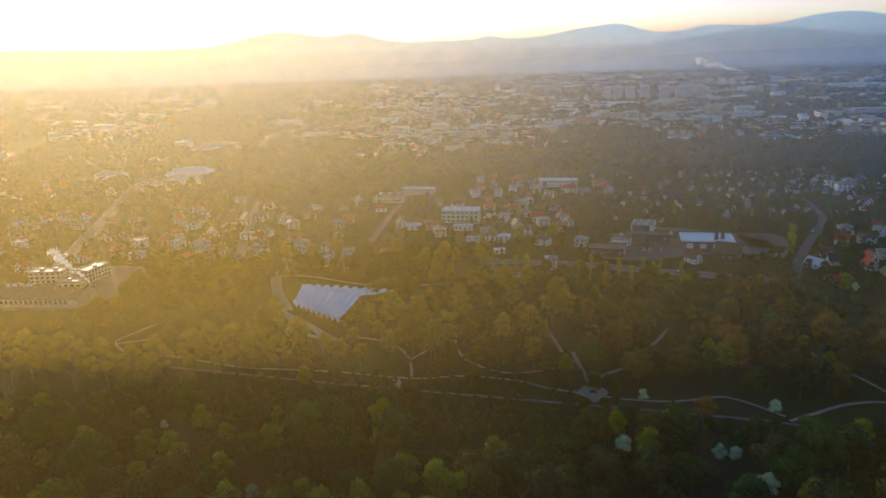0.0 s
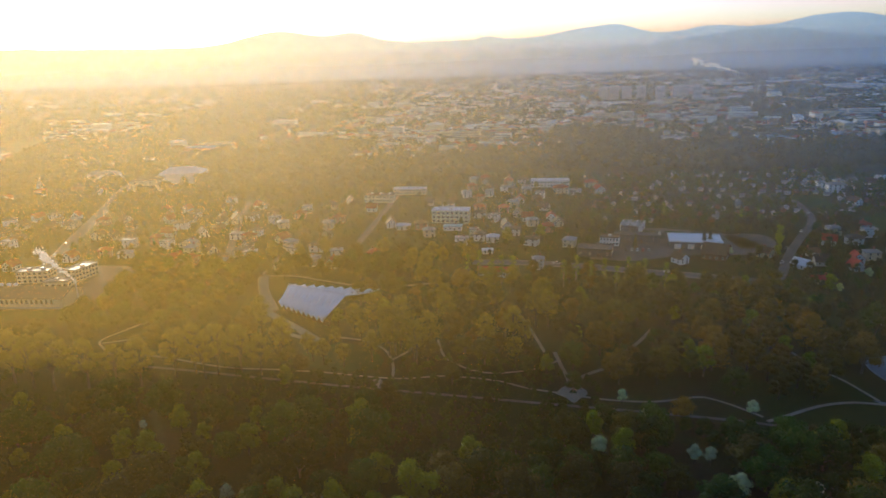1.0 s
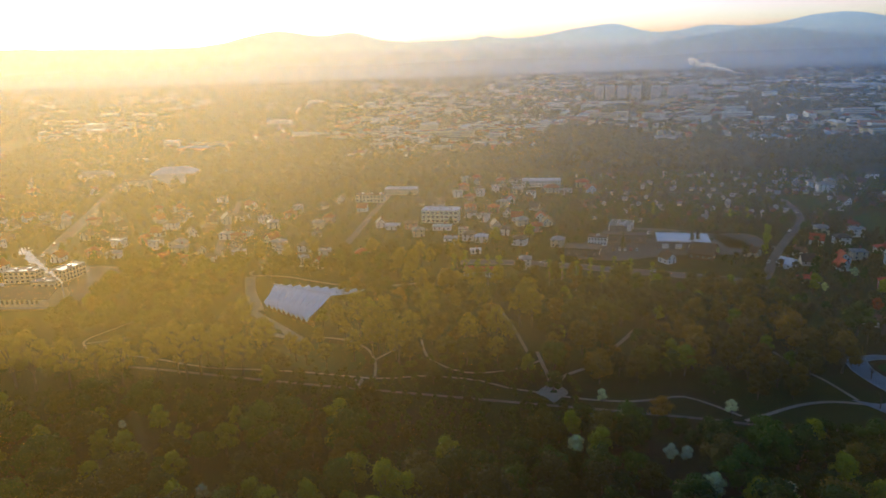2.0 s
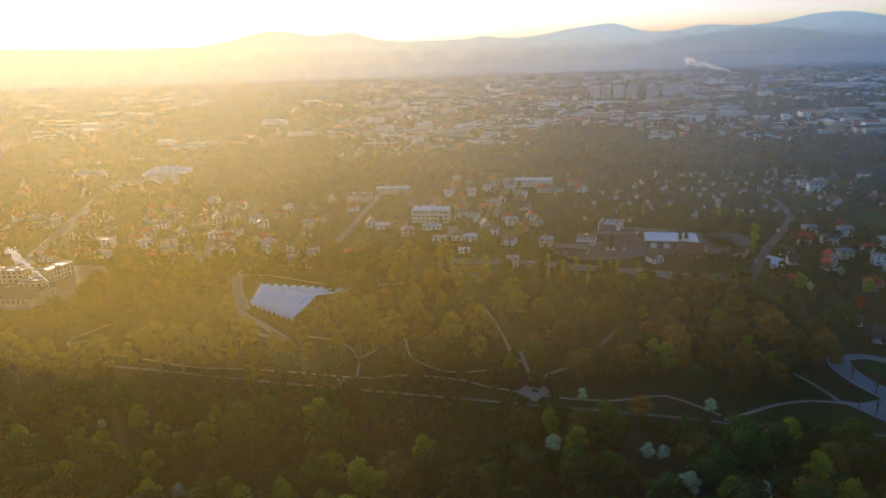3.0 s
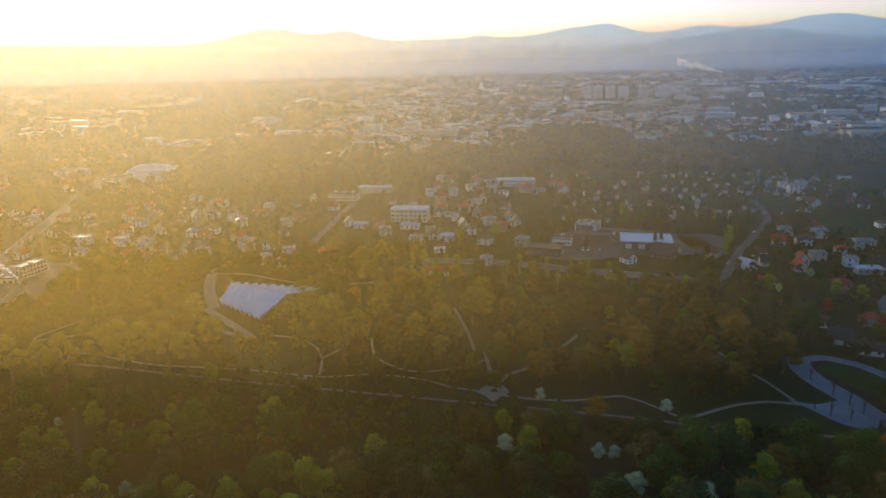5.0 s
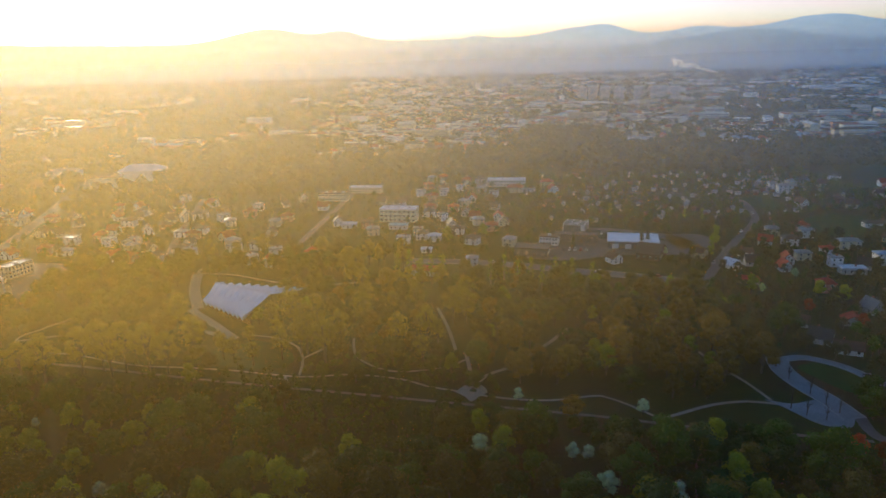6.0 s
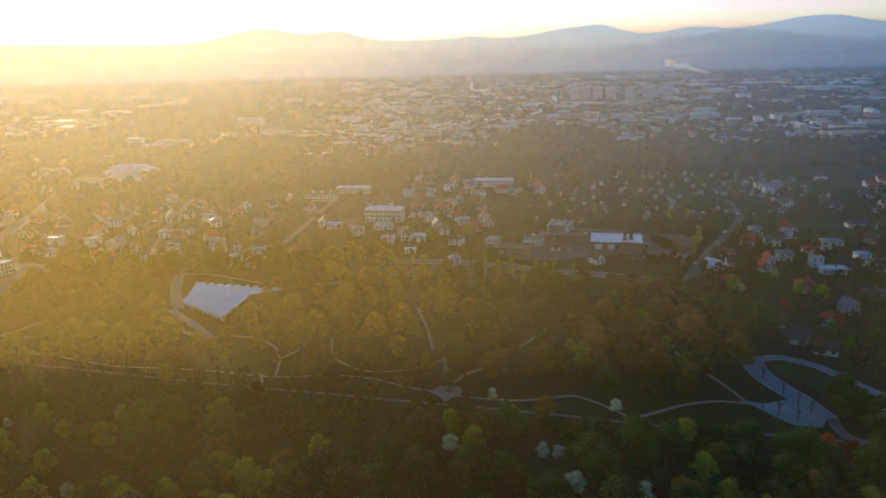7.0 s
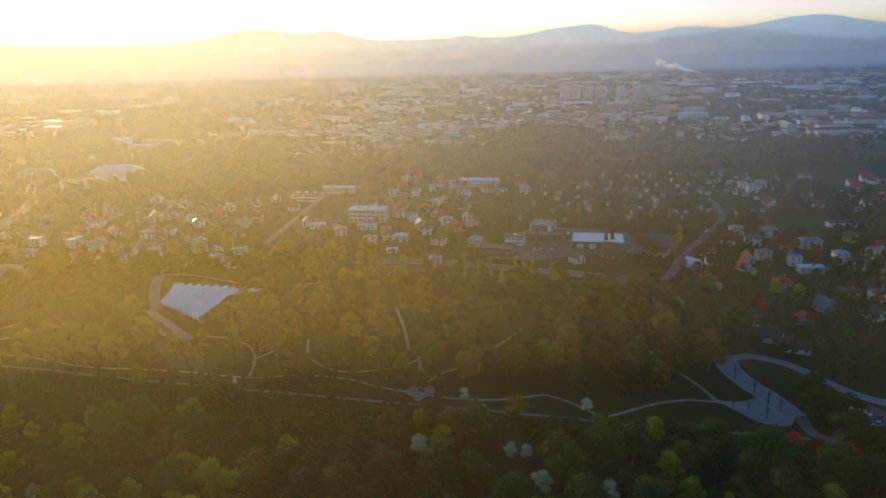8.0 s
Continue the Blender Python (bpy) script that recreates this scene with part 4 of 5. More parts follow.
# single houses: label, x, y, turn, width, depth, wall height, roof height, wall, roof, style, storeys
HOUSES = (
    ("white gabled house with a large dark roof", 203, 270, 52, 11, 12, 3.6, 4.4, "white", "dark", "gable", 1),
    ("small white house with a brown roof", 204, 289, 60, 9, 9, 3.4, 2.6, "white", "brown", "gable", 1),
    ("white gabled house with a bright red roof", 234, 368, 4, 8.5, 9.5, 3.4, 4.8, "white", "red", "gable", 1),
    ("white house with a pale grey roof", 207, 374, 30, 9, 12, 3.6, 3.6, "white", "pale", "gable", 1),
    ("low brown roofed house with white eaves", 225, 400, 85, 9, 12, 3.0, 2.4, "white", "brown", "gable", 1),
    ("two-storey beige house with a shallow roof", 254, 387, -8, 11, 9, 6.0, 1.8, "cream", "grey", "hip", 2),
    ("white house with a red hipped roof", 274, 396, -6, 11, 9, 5.0, 2.6, "white", "red", "hip", 2),
    ("two-storey white house with a flat roof", 266, 374, -6, 9, 8, 6.4, 0, "white", "grey", "flat", 2),
    ("long flat-roofed house with white parapets", 268, 360, -8, 18, 9, 4.0, 0, "grey", "pale", "flat", 1),
    ("salmon pink house with a red hipped roof", 238, 332, -10, 10.5, 9.5, 6.2, 3.2, "pink", "red", "hip", 2),
    ("large cream house with a hipped roof", 293, 408, -8, 17, 10, 6.5, 2.4, "cream", "grey", "hip", 2),
    ("tall pale blue-white house with a shallow roof", 293, 375, -6, 10, 9, 8.4, 1.8, "white", "blue", "hip", 3),
    # ochre here holds the orange sunlight that falls on this gable
    ("narrow gabled house with orange sunlight in its wall colour", 326, 420, 30, 7, 10, 4.5, 3.6, "ochre", "brown", "gable", 2),
    ("white house with a red roof", 333, 400, -12, 13, 9, 4.6, 3.0, "white", "red", "hip", 2),
    ("grey gabled house with a steep roof", 244, 302, 12, 9.5, 11, 3.8, 5.0, "grey", "grey", "gable", 1),
    ("two-storey white house with a dark shallow roof", 278, 314, -10, 12, 9, 6.2, 2.0, "white", "dark", "hip", 2),
    ("low white house with a dark roof", 262, 292, 20, 10, 11, 3.4, 3.0, "white", "dark", "gable", 1),
    ("brown brick house with a flat roof", 266, 319, -10, 13, 9, 5.0, 1.6, "brick", "brown", "hip", 2),
    ("long low shed-like house with a red roof", 205, 348, -12, 15, 8, 3.0, 2.4, "cream", "red", "hip", 1),
    ("low house with a dark red roof", 227, 288, -20, 12, 9, 3.2, 3.0, "grey", "red", "gable", 1),
    ("dark roofed bungalow with a white corner", 208.5, 259, 66, 10, 14, 3.2, 3.0, "white", "brown", "gable", 1),
    ("white house with an orange-brown gabled roof", 143, 390, 24, 9, 11, 4.4, 3.4, "white", "brown", "gable", 2),
    ("cream house beside the road with a brown roof", 197, 398, 40, 10, 10, 4.4, 3.2, "cream", "brown", "gable", 2),
    ("narrow white three-storey house by the park", 58, 385, -6, 9, 8, 8.0, 2.4, "white", "grey", "hip", 3),
    ("house with a turquoise sheet roof", 8, 484, -8, 18, 9, 4.0, 1.2, "white", "turquoise", "hip", 1),
    ("white house with a dark hipped roof", 51, 466, -8, 12, 10, 5.6, 2.6, "white", "dark", "hip", 2),
    ("pale house with a blue-grey roof", 35, 448, -10, 11, 9, 5.0, 2.4, "white", "pale", "hip", 2),
    ("white two-storey flat-roofed house", 14, 444, -8, 12, 9, 5.6, 0, "white", "grey", "flat", 2),
    ("pale green house with a flat roof", 23, 464, -6, 9, 9, 6.4, 0, "green", "grey", "flat", 2),
    ("white gabled house with a brown roof", -38, 497, 8, 10, 10, 4.6, 4.2, "white", "brown", "gable", 2),
    ("white house with a pale roof", -29, 490, -10, 14, 9, 4.0, 2.0, "white", "pale", "hip", 1),
    ("salmon house with a brown roof", -15, 490, -6, 12, 9, 5.5, 2.6, "pink", "brown", "hip", 2),
    ("white two-storey house with a brown roof", -202, 511, -4, 14, 10, 6.4, 2.0, "white", "brown", "hip", 2),
    ("white gabled house with a steep brown roof", -176, 484, 30, 10, 11, 4.4, 4.4, "white", "brown", "gable", 2),
    ("low house with a pale sunlit roof", -176, 457, -14, 17, 10, 3.6, 3.2, "cream", "grey", "gable", 1),
    ("pale house with a shallow roof", -148, 475, -6, 12, 10, 5.0, 2.2, "white", "grey", "hip", 2),
    ("big house with a steep brown roof", -162, 524, 24, 14, 14, 5.0, 6.0, "cream", "brown", "gable", 2),
    ("house with a gabled red-brown roof", -112, 463, -30, 10, 12, 4.0, 4.2, "cream", "red", "gable", 1),
    ("white flat-roofed two-storey house", -220, 460, -6, 14, 10, 6.4, 0, "white", "grey", "flat", 2),
    ("white house with a sunlit roof", -210, 433, 8, 12, 9, 4.2, 2.6, "white", "grey", "hip", 1),
    ("white circular-roofed park kiosk", 30, 421, 0, 9, 7, 3.0, 1.2, "white", "pale", "hip", 1),
    ("cream villa with a red hipped roof", 106, 610, -6, 18, 12, 6.0, 3.6, "cream", "red", "hip", 2),
    ("house with a bright red roof", 138, 632, -6, 16, 11, 6.0, 3.4, "cream", "red", "hip", 2),
    ("house with a red gabled roof", 139, 602, 12, 12, 12, 5.4, 4.4, "white", "red", "gable", 2),
    ("grey villa with a flat roof", 117, 600, -8, 16, 10, 5.0, 0, "white", "grey", "flat", 2),
    ("white villa with a grey roof beside a meadow", 337, 580, -10, 20, 12, 8.0, 3.0, "white", "grey", "hip", 3),
    ("white gabled house beside a meadow", 325, 530, 20, 10, 11, 4.0, 4.0, "white", "brown", "gable", 1),
    ("long pale-walled house with dark roof", 342, 458, -10, 26, 9, 4.0, 2.2, "white", "dark", "hip", 1),
)
for label, x, y, turn, a, b, c, e, wall, roof, style, st in HOUSES:
    build_house(label, a * 0.73, b * 0.73, c * 0.82, e * 0.76, wall, roof, style, st, m=pose(x, y, 0, 0, 0, turn))

build_block("greenish three-storey apartment block with a pale roof", 28, 13, 9.5, 3, pose(7, 510, 0, 0, 0, -10), "green", "pale", (8, 3), "apartment_block", "apartment block")
build_block("long pale pink two-storey school building", 26, 10, 6.5, 2, pose(-56, 592, 0, 0, 0, -8), "cream", "brown", (8, 3), "school", "school")
build_block("long low building with a pinkish roof", 30, 10, 5, 2, pose(-31, 624, 0, 0, 0, -8), "cream", "pale", (10, 3), "school", "school")
build_block("long white commercial building with a flat roof", 36, 12, 6, 2, pose(101, 642, 0, 0, 0, -8), "white", "pale", (12, 3), "shop", "shop")
build_house("stately pale town villa with rows of tall windows", 30, 14, 11, 4, "cream", "brown", "hip", 3, name="villa", category="villa", m=pose(-300, 680, 0, 0, 0, 10))
build_house("large pale hall with a blue-grey roof", 46, 22, 11, 6, "white", "pale", "hip", 2, name="hall", category="hall", m=pose(-280, 722, 0, 0, 0, 6))
build_house("long pale house with a grey roof", 34, 14, 8, 4, "white", "grey", "hip", 2, name="villa", category="villa", m=pose(-376, 742, 0, 0, 0, 8))


# ---- the town beyond: houses repeated from a few kinds ----
GRID = {}


def clear_of(x, y, r):
    """True where nothing that was placed before stands within r."""
    if not GRID:
        for c in KEEP_CLEAR:
            GRID.setdefault((int(c[0] // 20), int(c[1] // 20)), []).append(c)
    i, j = int(x // 20), int(y // 20)
    for a in range(i - 2, i + 3):
        for b in range(j - 2, j + 3):
            for cx, cy, cr in GRID.get((a, b), ()):
                if (cx - x) ** 2 + (cy - y) ** 2 < (cr + r) ** 2:
                    return False
    return True


def claim(x, y, r):
    KEEP_CLEAR.append((x, y, r))
    if GRID:
        GRID.setdefault((int(x // 20), int(y // 20)), []).append((x, y, r))


def along(x, stops):
    """A value that runs evenly from stop to stop of (x, value)."""
    for (x0, a), (x1, b) in zip(stops, stops[1:]):
        if x < x1:
            return a + (b - a) * max(0.0, (x - x0) / (x1 - x0))
    return stops[-1][1]


def in_belt(x, y, grow=0.0):
    """True in the wooded river valley that crosses the town, and in the two groves beyond it."""
    mid = along(x, ((-700, 520), (-390, 590), (-100, 690), (100, 800), (300, 815), (500, 790), (900, 760)))
    half = along(x, ((-390, 48), (-100, 62), (100, 80), (300, 88)))
    groves = ((-190, 920, 95, 80), (225, 1010, 65, 120), (-420, 1060, 130, 60))
    return abs(y - mid) < half + grow or any(((x - a) / (c + grow)) ** 2 + ((y - b) / (d + grow)) ** 2 < 1 for a, b, c, d in groves)


KINDS = (
    ("white house with a red tiled gable roof", 9, 11, 4.4, 3.8, "white", "red", "gable", 2),
    ("cream house with a brown tiled gable roof", 10, 11, 4.2, 4.0, "cream", "brown", "gable", 2),
    ("grey house with a dark gable roof", 9, 10, 3.6, 4.2, "grey", "dark", "gable", 1),
    ("two-storey white house with a flat roof", 11, 9, 6.2, 0, "white", "grey", "flat", 2),
    ("two-storey cream house with a grey hipped roof", 11, 10, 5.8, 2.4, "cream", "grey", "hip", 2),
    ("white house with a dark hipped roof", 12, 10, 5.4, 2.8, "white", "dark", "hip", 2),
    ("pink house with a red hipped roof", 11, 10, 5.6, 2.8, "pink", "red", "hip", 2),
    ("brick house with a brown hipped roof", 12, 9, 4.4, 2.8, "brick", "brown", "hip", 1),
)
near_kinds, far_kinds = [], []
for k, (label, a, b, c, e, wall, roof, style, st) in enumerate(KINDS):
    spot = pose(-420 - 22 * k, 640, 0, 0, 0, 10)
    near_kinds.append(build_house(label, a * 0.74, b * 0.74, c * 0.85, e * 0.8, wall, roof, style, st, m=spot, few=True))
    spot = pose(-520 - 30 * k, 930, 0, 0, 0, 10)
    far_kinds.append(build_house(label + " in the far town", a * 0.78, b * 0.78, c * 0.9, e * 0.8, wall, roof, style, st, m=spot, detail=False, name="distant_house"))

rng = random.Random(11)


def scatter_houses(kinds, x0, x1, y0, y1, step, chance, gap, group):
    y = y0
    while y < y1:
        x = x0
        while x < x1:
            px, py = x + rng.uniform(-0.3, 0.3) * step, y + rng.uniform(-0.3, 0.3) * step
            if rng.random() < chance and noise.noise(Vector((px * 0.012, py * 0.012, 7))) > -0.28 and not in_belt(px, py) and clear_of(px, py, gap):
                base = rng.choice((-10, -10, 80, 12, 60, -30)) + rng.uniform(-6, 6)
                o = copy_thing(rng.choice(kinds), pose(px, py, 0, 0, 0, base))
                o["group"] = group
                claim(px, py, 6.0)
            x += step
        y += step * 0.95


scatter_houses(near_kinds, -330, -190, 415, 690, 18, 0.5, 3.5, "houses of the western quarter")
scatter_houses(near_kinds, -190, 90, 400, 690, 18, 0.52, 3.5, "houses of the northern quarter")
scatter_houses(near_kinds, 205, 330, 330, 480, 19, 0.42, 4, "houses of the eastern quarter")
scatter_houses(near_kinds, 330, 520, 330, 640, 24, 0.4, 4, "houses of the eastern quarter")
scatter_houses(far_kinds, -560, -330, 520, 900, 25, 0.5, 5, "houses of the far western quarter")
scatter_houses(far_kinds, -420, 600, 860, 1180, 32, 0.42, 5, "houses of the far northern quarter")


def build_shed(label, wall, roof, w, d, h):
    return build_house(label, w, d, h, 0.9, wall, roof, "gable", 1, True, False, name="garden_shed", category="shed", detail=False)


sheds = [build_shed("small garden grey shed with a sheet roof", "grey", "grey", 3, 4, 2.1), build_shed("small brown garden shed", "brick", "brown", 3, 3.5, 2.1), build_shed("small pale garden shed", "cream", "grey", 2.6, 3.6, 2.1)]
for k, s in enumerate(sheds):
    s.matrix_basis = pose(150 + 14 * k, 520, 0, 0, 0, 10)
    claim(150 + 14 * k, 520, 5)
for i in range(260):
    px, py = rng.uniform(120, 380), rng.uniform(485, 690)
    if clear_of(px, py, 3):
        o = copy_thing(rng.choice(sheds), pose(px, py, 0, 0, 0, rng.choice((-12, 78)) + rng.uniform(-8, 8)))
        o["group"] = "sheds of the garden plots"
        claim(px, py, 4)


def build_flats(label, w, d, h, m, wall="ochre", end="pink"):
    """A slab of flats: storeys of window bands, darker gable ends, a stair head on the roof."""
    b = thing("apartment_tower", label, "apartment block", m, "tower blocks")
    part("wall", box_mesh("wall", WALLS[wall], -w / 2, -d / 2, -0.5, w / 2, d / 2, h), b)
    for s in (-1, 1):
        part("end_wall", box_mesh("end_wall", WALLS[end], s * w / 2 - (0.02 if s > 0 else 0.3), -d / 2 - 0.1, -0.5, s * w / 2 + (0.3 if s > 0 else 0.02), d / 2 + 0.1, h + 0.2), b)
    part("roof", box_mesh("roof", ROOFS["grey"], -w / 2 - 0.3, -d / 2 - 0.3, h + 0.25, w / 2 + 0.3, d / 2 + 0.3, h + 0.9), b)
    part("stair_head", box_mesh("stair_head", WALLS["grey"], -3, -3, h + 0.91, 3, 3, h + 3.4), b)
    n = int(h / 3)
    for k in range(n):
        part("window_band", box_mesh("window_band", BAND, -w / 2 + 1, -d / 2 - 0.12, 1 + k * 3, w / 2 - 1, -d / 2 + 0.05, 2.3 + k * 3), b)
    return b


tower = build_flats("ten-storey apartment tower with pale walls and pink ends", 21, 15, 38, pose(372, 1668, 0, 0, 0, -12), "white", "pink")
for x, y in ((402, 1690), (422, 1648), (452, 1636), (497, 1636), (532, 1622), (556, 1650), (578, 1620)):
    copy_thing(tower, pose(x, y, 0, 0, 0, -12 + rng.uniform(-4, 4)))
slab = build_flats("long four-storey apartment block", 34, 11, 11, pose(310, 1160, 0, 0, 0, -16), "white", "grey")
for x, y, r in ((372, 1142, -16), (440, 1190, -10), (300, 900, -14), (560, 1010, -12), (640, 1080, -14), (-60, 1010, -6), (60, 900, -8), (700, 960, -20), (150, 1090, -10), (820, 1300, -12), (560, 1330, -8)):
    copy_thing(slab, pose(x, y, 0, 0, 0, r))
build_house("hall with a bright blue sheet roof", 44, 16, 7, 3, "white", "blue", "hip", 1, name="hall", category="hall", m=pose(425, 902, 0, 0, 0, -12), detail=False)
build_house("hall with a blue sheet roof", 34, 14, 7, 3, "white", "blue", "hip", 1, name="hall", category="hall", m=pose(510, 906, 0, 0, 0, -12), detail=False)
build_house("tall white house with a pale roof", 16, 14, 16, 4, "white", "pale", "hip", 4, name="house", category="house", m=pose(166, 1090, 0, 0, 0, -8), detail=False)
build_house("wide low hall with a dark red-brown flat roof", 40, 20, 9, 0, "grey", "brown", "flat", 2, name="hall", category="hall", m=pose(428, 1222, 0, 0, 0, -12), detail=False)
build_house("long pale exhibition hall with a white roof", 84, 26, 9, 2.5, "white", "pale", "hip", 1, name="hall", category="hall", m=pose(369, 1562, 0, 0, 0, -14), detail=False)
for x, y, w in ((1130, 1960, 150), (1090, 2260, 170), (1290, 2120, 120), (980, 2500, 130)):
    build_house("long pale factory hall at the far edge of the town", w, 40, 11, 2.0, "white", "pale", "hip", 1, name="factory_hall", category="factory", m=pose(x, y, 0, 0, 0, -10), detail=False)


def build_church():
    """A far parish church: nave, tower and a pointed spire."""
    c = thing("church", "far white parish church with a pointed spire", "church", pose(145, 2230, 0, 0, 0, 10))
    v = [(-9, -18, -0.5), (9, -18, -0.5), (9, 18, -0.5), (-9, 18, -0.5), (-9, -18, 14), (9, -18, 14), (9, 18, 14), (-9, 18, 14), (0, -18, 24), (0, 18, 24)]
    part("nave", from_lists("nave", v, [(0, 1, 5, 8, 4), (2, 3, 7, 9, 6), (1, 2, 6, 5), (3, 0, 4, 7)], [WALLS["white"]]), c)
    v = [(-9.6, -18.6, 13.6), (0, -18.6, 24.3), (9.6, -18.6, 13.6), (-9.6, 18.6, 13.6), (0, 18.6, 24.3), (9.6, 18.6, 13.6)]
    part("roof", from_lists("roof", v, [(0, 3, 4, 1), (1, 4, 5, 2)], [ROOFS["brown"]]), c).modifiers.new("thickness", "SOLIDIFY").thickness = 0.3
    part("tower", box_mesh("tower", WALLS["white"], -4, -26, -0.5, 4, -18.2, 30), c)
    v = [(-4.4, -26.4, 30.01), (4.4, -26.4, 30.01), (4.4, -17.8, 30.01), (-4.4, -17.8, 30.01), (0, -22.1, 54)]
    part("spire", from_lists("spire", v, [(0, 3, 2, 1), (0, 1, 4), (1, 2, 4), (2, 3, 4), (3, 0, 4)], [ROOFS["dark"]]), c)
    return c


build_church()
build_stack("heating_plant_chimney", "tall far heating plant chimney with drifting smoke", (768, 1870, 0), 56, 3.0, 2.0, CONCRETE)
build_plume("smoke", "pale smoke drifting from the far heating plant", (768, 1870, 57), 118, (-0.95, 0.05, 0.24), 8, 9, 110)


def build_far_town():
    """Roofs and walls of the farthest quarters, too small to tell apart: small houses and long blocks along a few street grids."""
    r = random.Random(5)
    lots = {}
    for i in range(15000):
        y = 860 + 2700 * r.random() ** 1.3
        x = r.uniform(-0.85, 0.95) * y
        dens = noise.noise(Vector((x * 0.0035, y * 0.0035, 2))) + 0.35 * noise.noise(Vector((x * 0.012, y * 0.012, 4)))
        west = x < -0.12 * y
        if dens < (0.13 if west else -0.2) or in_belt(x, y, 8) or not clear_of(x, y, 8):
            continue
        big = r.random() < (0.05 if west else 0.10)
        if big:
            w, d, h = r.uniform(20, 52), r.uniform(9, 13), r.choice((7, 9, 11, 14, 17))
        else:
            w, d, h = r.uniform(8, 15), r.uniform(7, 11), r.uniform(4, 8)
        quarter = 25 * noise.noise(Vector((x * 0.002, y * 0.002, 8)))
        a = radians(-10 + quarter + r.choice((0, 0, 0, 90) if big else (0, 0, 90, 30)) + r.uniform(-4, 4))
        ca, sa = math.cos(a), math.sin(a)
        k = r.choice(("white", "cream", "white", "white", "pink", "cream"))
        q = r.choice(("red", "brown", "dark", "brown", "red", "brown", "dark", "grey")) if not big else r.choice(("brown", "dark", "blue", "red", "pale", "dark", "brown"))
        v, f, s = lots.setdefault((k, q), ([], [], []))

        def put(px, py, pz):
            v.append((x + px * ca - py * sa, y + px * sa + py * ca, pz))

        n = len(v)
        rh = r.choice((0.3, 0.3, 2.5)) if big else r.uniform(2, 4.5)
        e = 0.6 if rh > 1 else 0.0
        for px, py, pz in ((-w / 2, -d / 2, -1), (w / 2, -d / 2, -1), (w / 2, d / 2, -1), (-w / 2, d / 2, -1), (-w / 2 - e, -d / 2 - e, h), (w / 2 + e, -d / 2 - e, h), (w / 2 + e, d / 2 + e, h), (-w / 2 - e, d / 2 + e, h), (-w / 2 + e, 0, h + rh), (w / 2 - e, 0, h + rh)):
            put(px, py, pz)
        f += [(n, n + 1, n + 5, n + 4), (n + 1, n + 2, n + 6, n + 5), (n + 2, n + 3, n + 7, n + 6), (n + 3, n, n + 4, n + 7), (n + 4, n + 5, n + 9, n + 8), (n + 5, n + 6, n + 9), (n + 6, n + 7, n + 8, n + 9), (n + 7, n + 4, n + 8)]
        s += [0, 0, 0, 0, 1, 1, 1, 1]
        if y < 1900:
            # window bands, one to a storey
            for z in range(1, int(h) - 1, 3):
                n = len(v)
                for px, pz in ((-w / 2 + 0.8, z + 0.2), (w / 2 - 0.8, z + 0.2), (w / 2 - 0.8, z + 1.5), (-w / 2 + 0.8, z + 1.5)):
                    put(px, -d / 2 - 0.05, pz)
                f.append((n, n + 1, n + 2, n + 3))
                s.append(2)
    for (k, q), (v, f, s) in lots.items():
        tagged(new("far_town", from_lists("far_town", v, f, [WALLS[k], ROOFS[q], BAND], s)), "hazy far quarters of small " + k + " houses with " + q + " roofs", "town", kind="stuff")


build_far_town()


# ---- cars ----
def build_car(label, mat):
    car = thing("car", label, "car")
    v, f = [], []
    prof = [(-2.1, 0.35), (-2.1, 0.85), (-1.2, 0.95), (2.05, 0.95), (2.1, 0.4)]
    n = len(prof)
    v = [(x, s * 0.85, z) for s in (-1, 1) for x, z in prof]
    f = [tuple(range(n - 1, -1, -1))[::-1], tuple(range(2 * n - 1, n - 1, -1))] + [(i, i + n, (i + 1) % n + n, (i + 1) % n) for i in range(n)]
    part("body", from_lists("body", v, f, [mat]), car)
    prof = [(-1.15, 0.96), (-0.5, 1.45), (1.2, 1.45), (1.9, 0.96)]
    n = 4
    v = [(x, s * (0.78 - 0.1 * (z > 1.2)), z) for s in (-1, 1) for x, z in prof]
    f = [(0, 1, 2, 3), (7, 6, 5, 4)] + [(i, i + n, (i + 1) % n + n, (i + 1) % n) for i in range(n)]
    part("cabin", from_lists("cabin", v, f, [GLASS]), car)
    part("car_roof", box_mesh("car_roof", mat, -0.5, -0.66, 1.452, 1.2, 0.66, 1.5), car)
    v, f = [], []
    tube(v, f, (0, -0.1, 0), (0, 0.1, 0), 0.33, 0.33, 10)
    wheel = from_lists("wheel", v, f, [ROOFS["dark"]])
    v, f = [], []
    tube(v, f, (0, -0.02, 0), (0, 0.02, 0), 0.2, 0.2, 10)
    f.append(tuple(range(9, -1, -1)))
    rim = from_lists("rim", v, f, [STEEL])
    for x in (-1.35, 1.35):
        for y in (-0.8, 0.8):
            part("rim", rim, part("wheel", wheel, car, at=pose(x, y, 0.33)), "silver rim", pose(0, 0.115 if y > 0 else -0.115, 0))
    return car


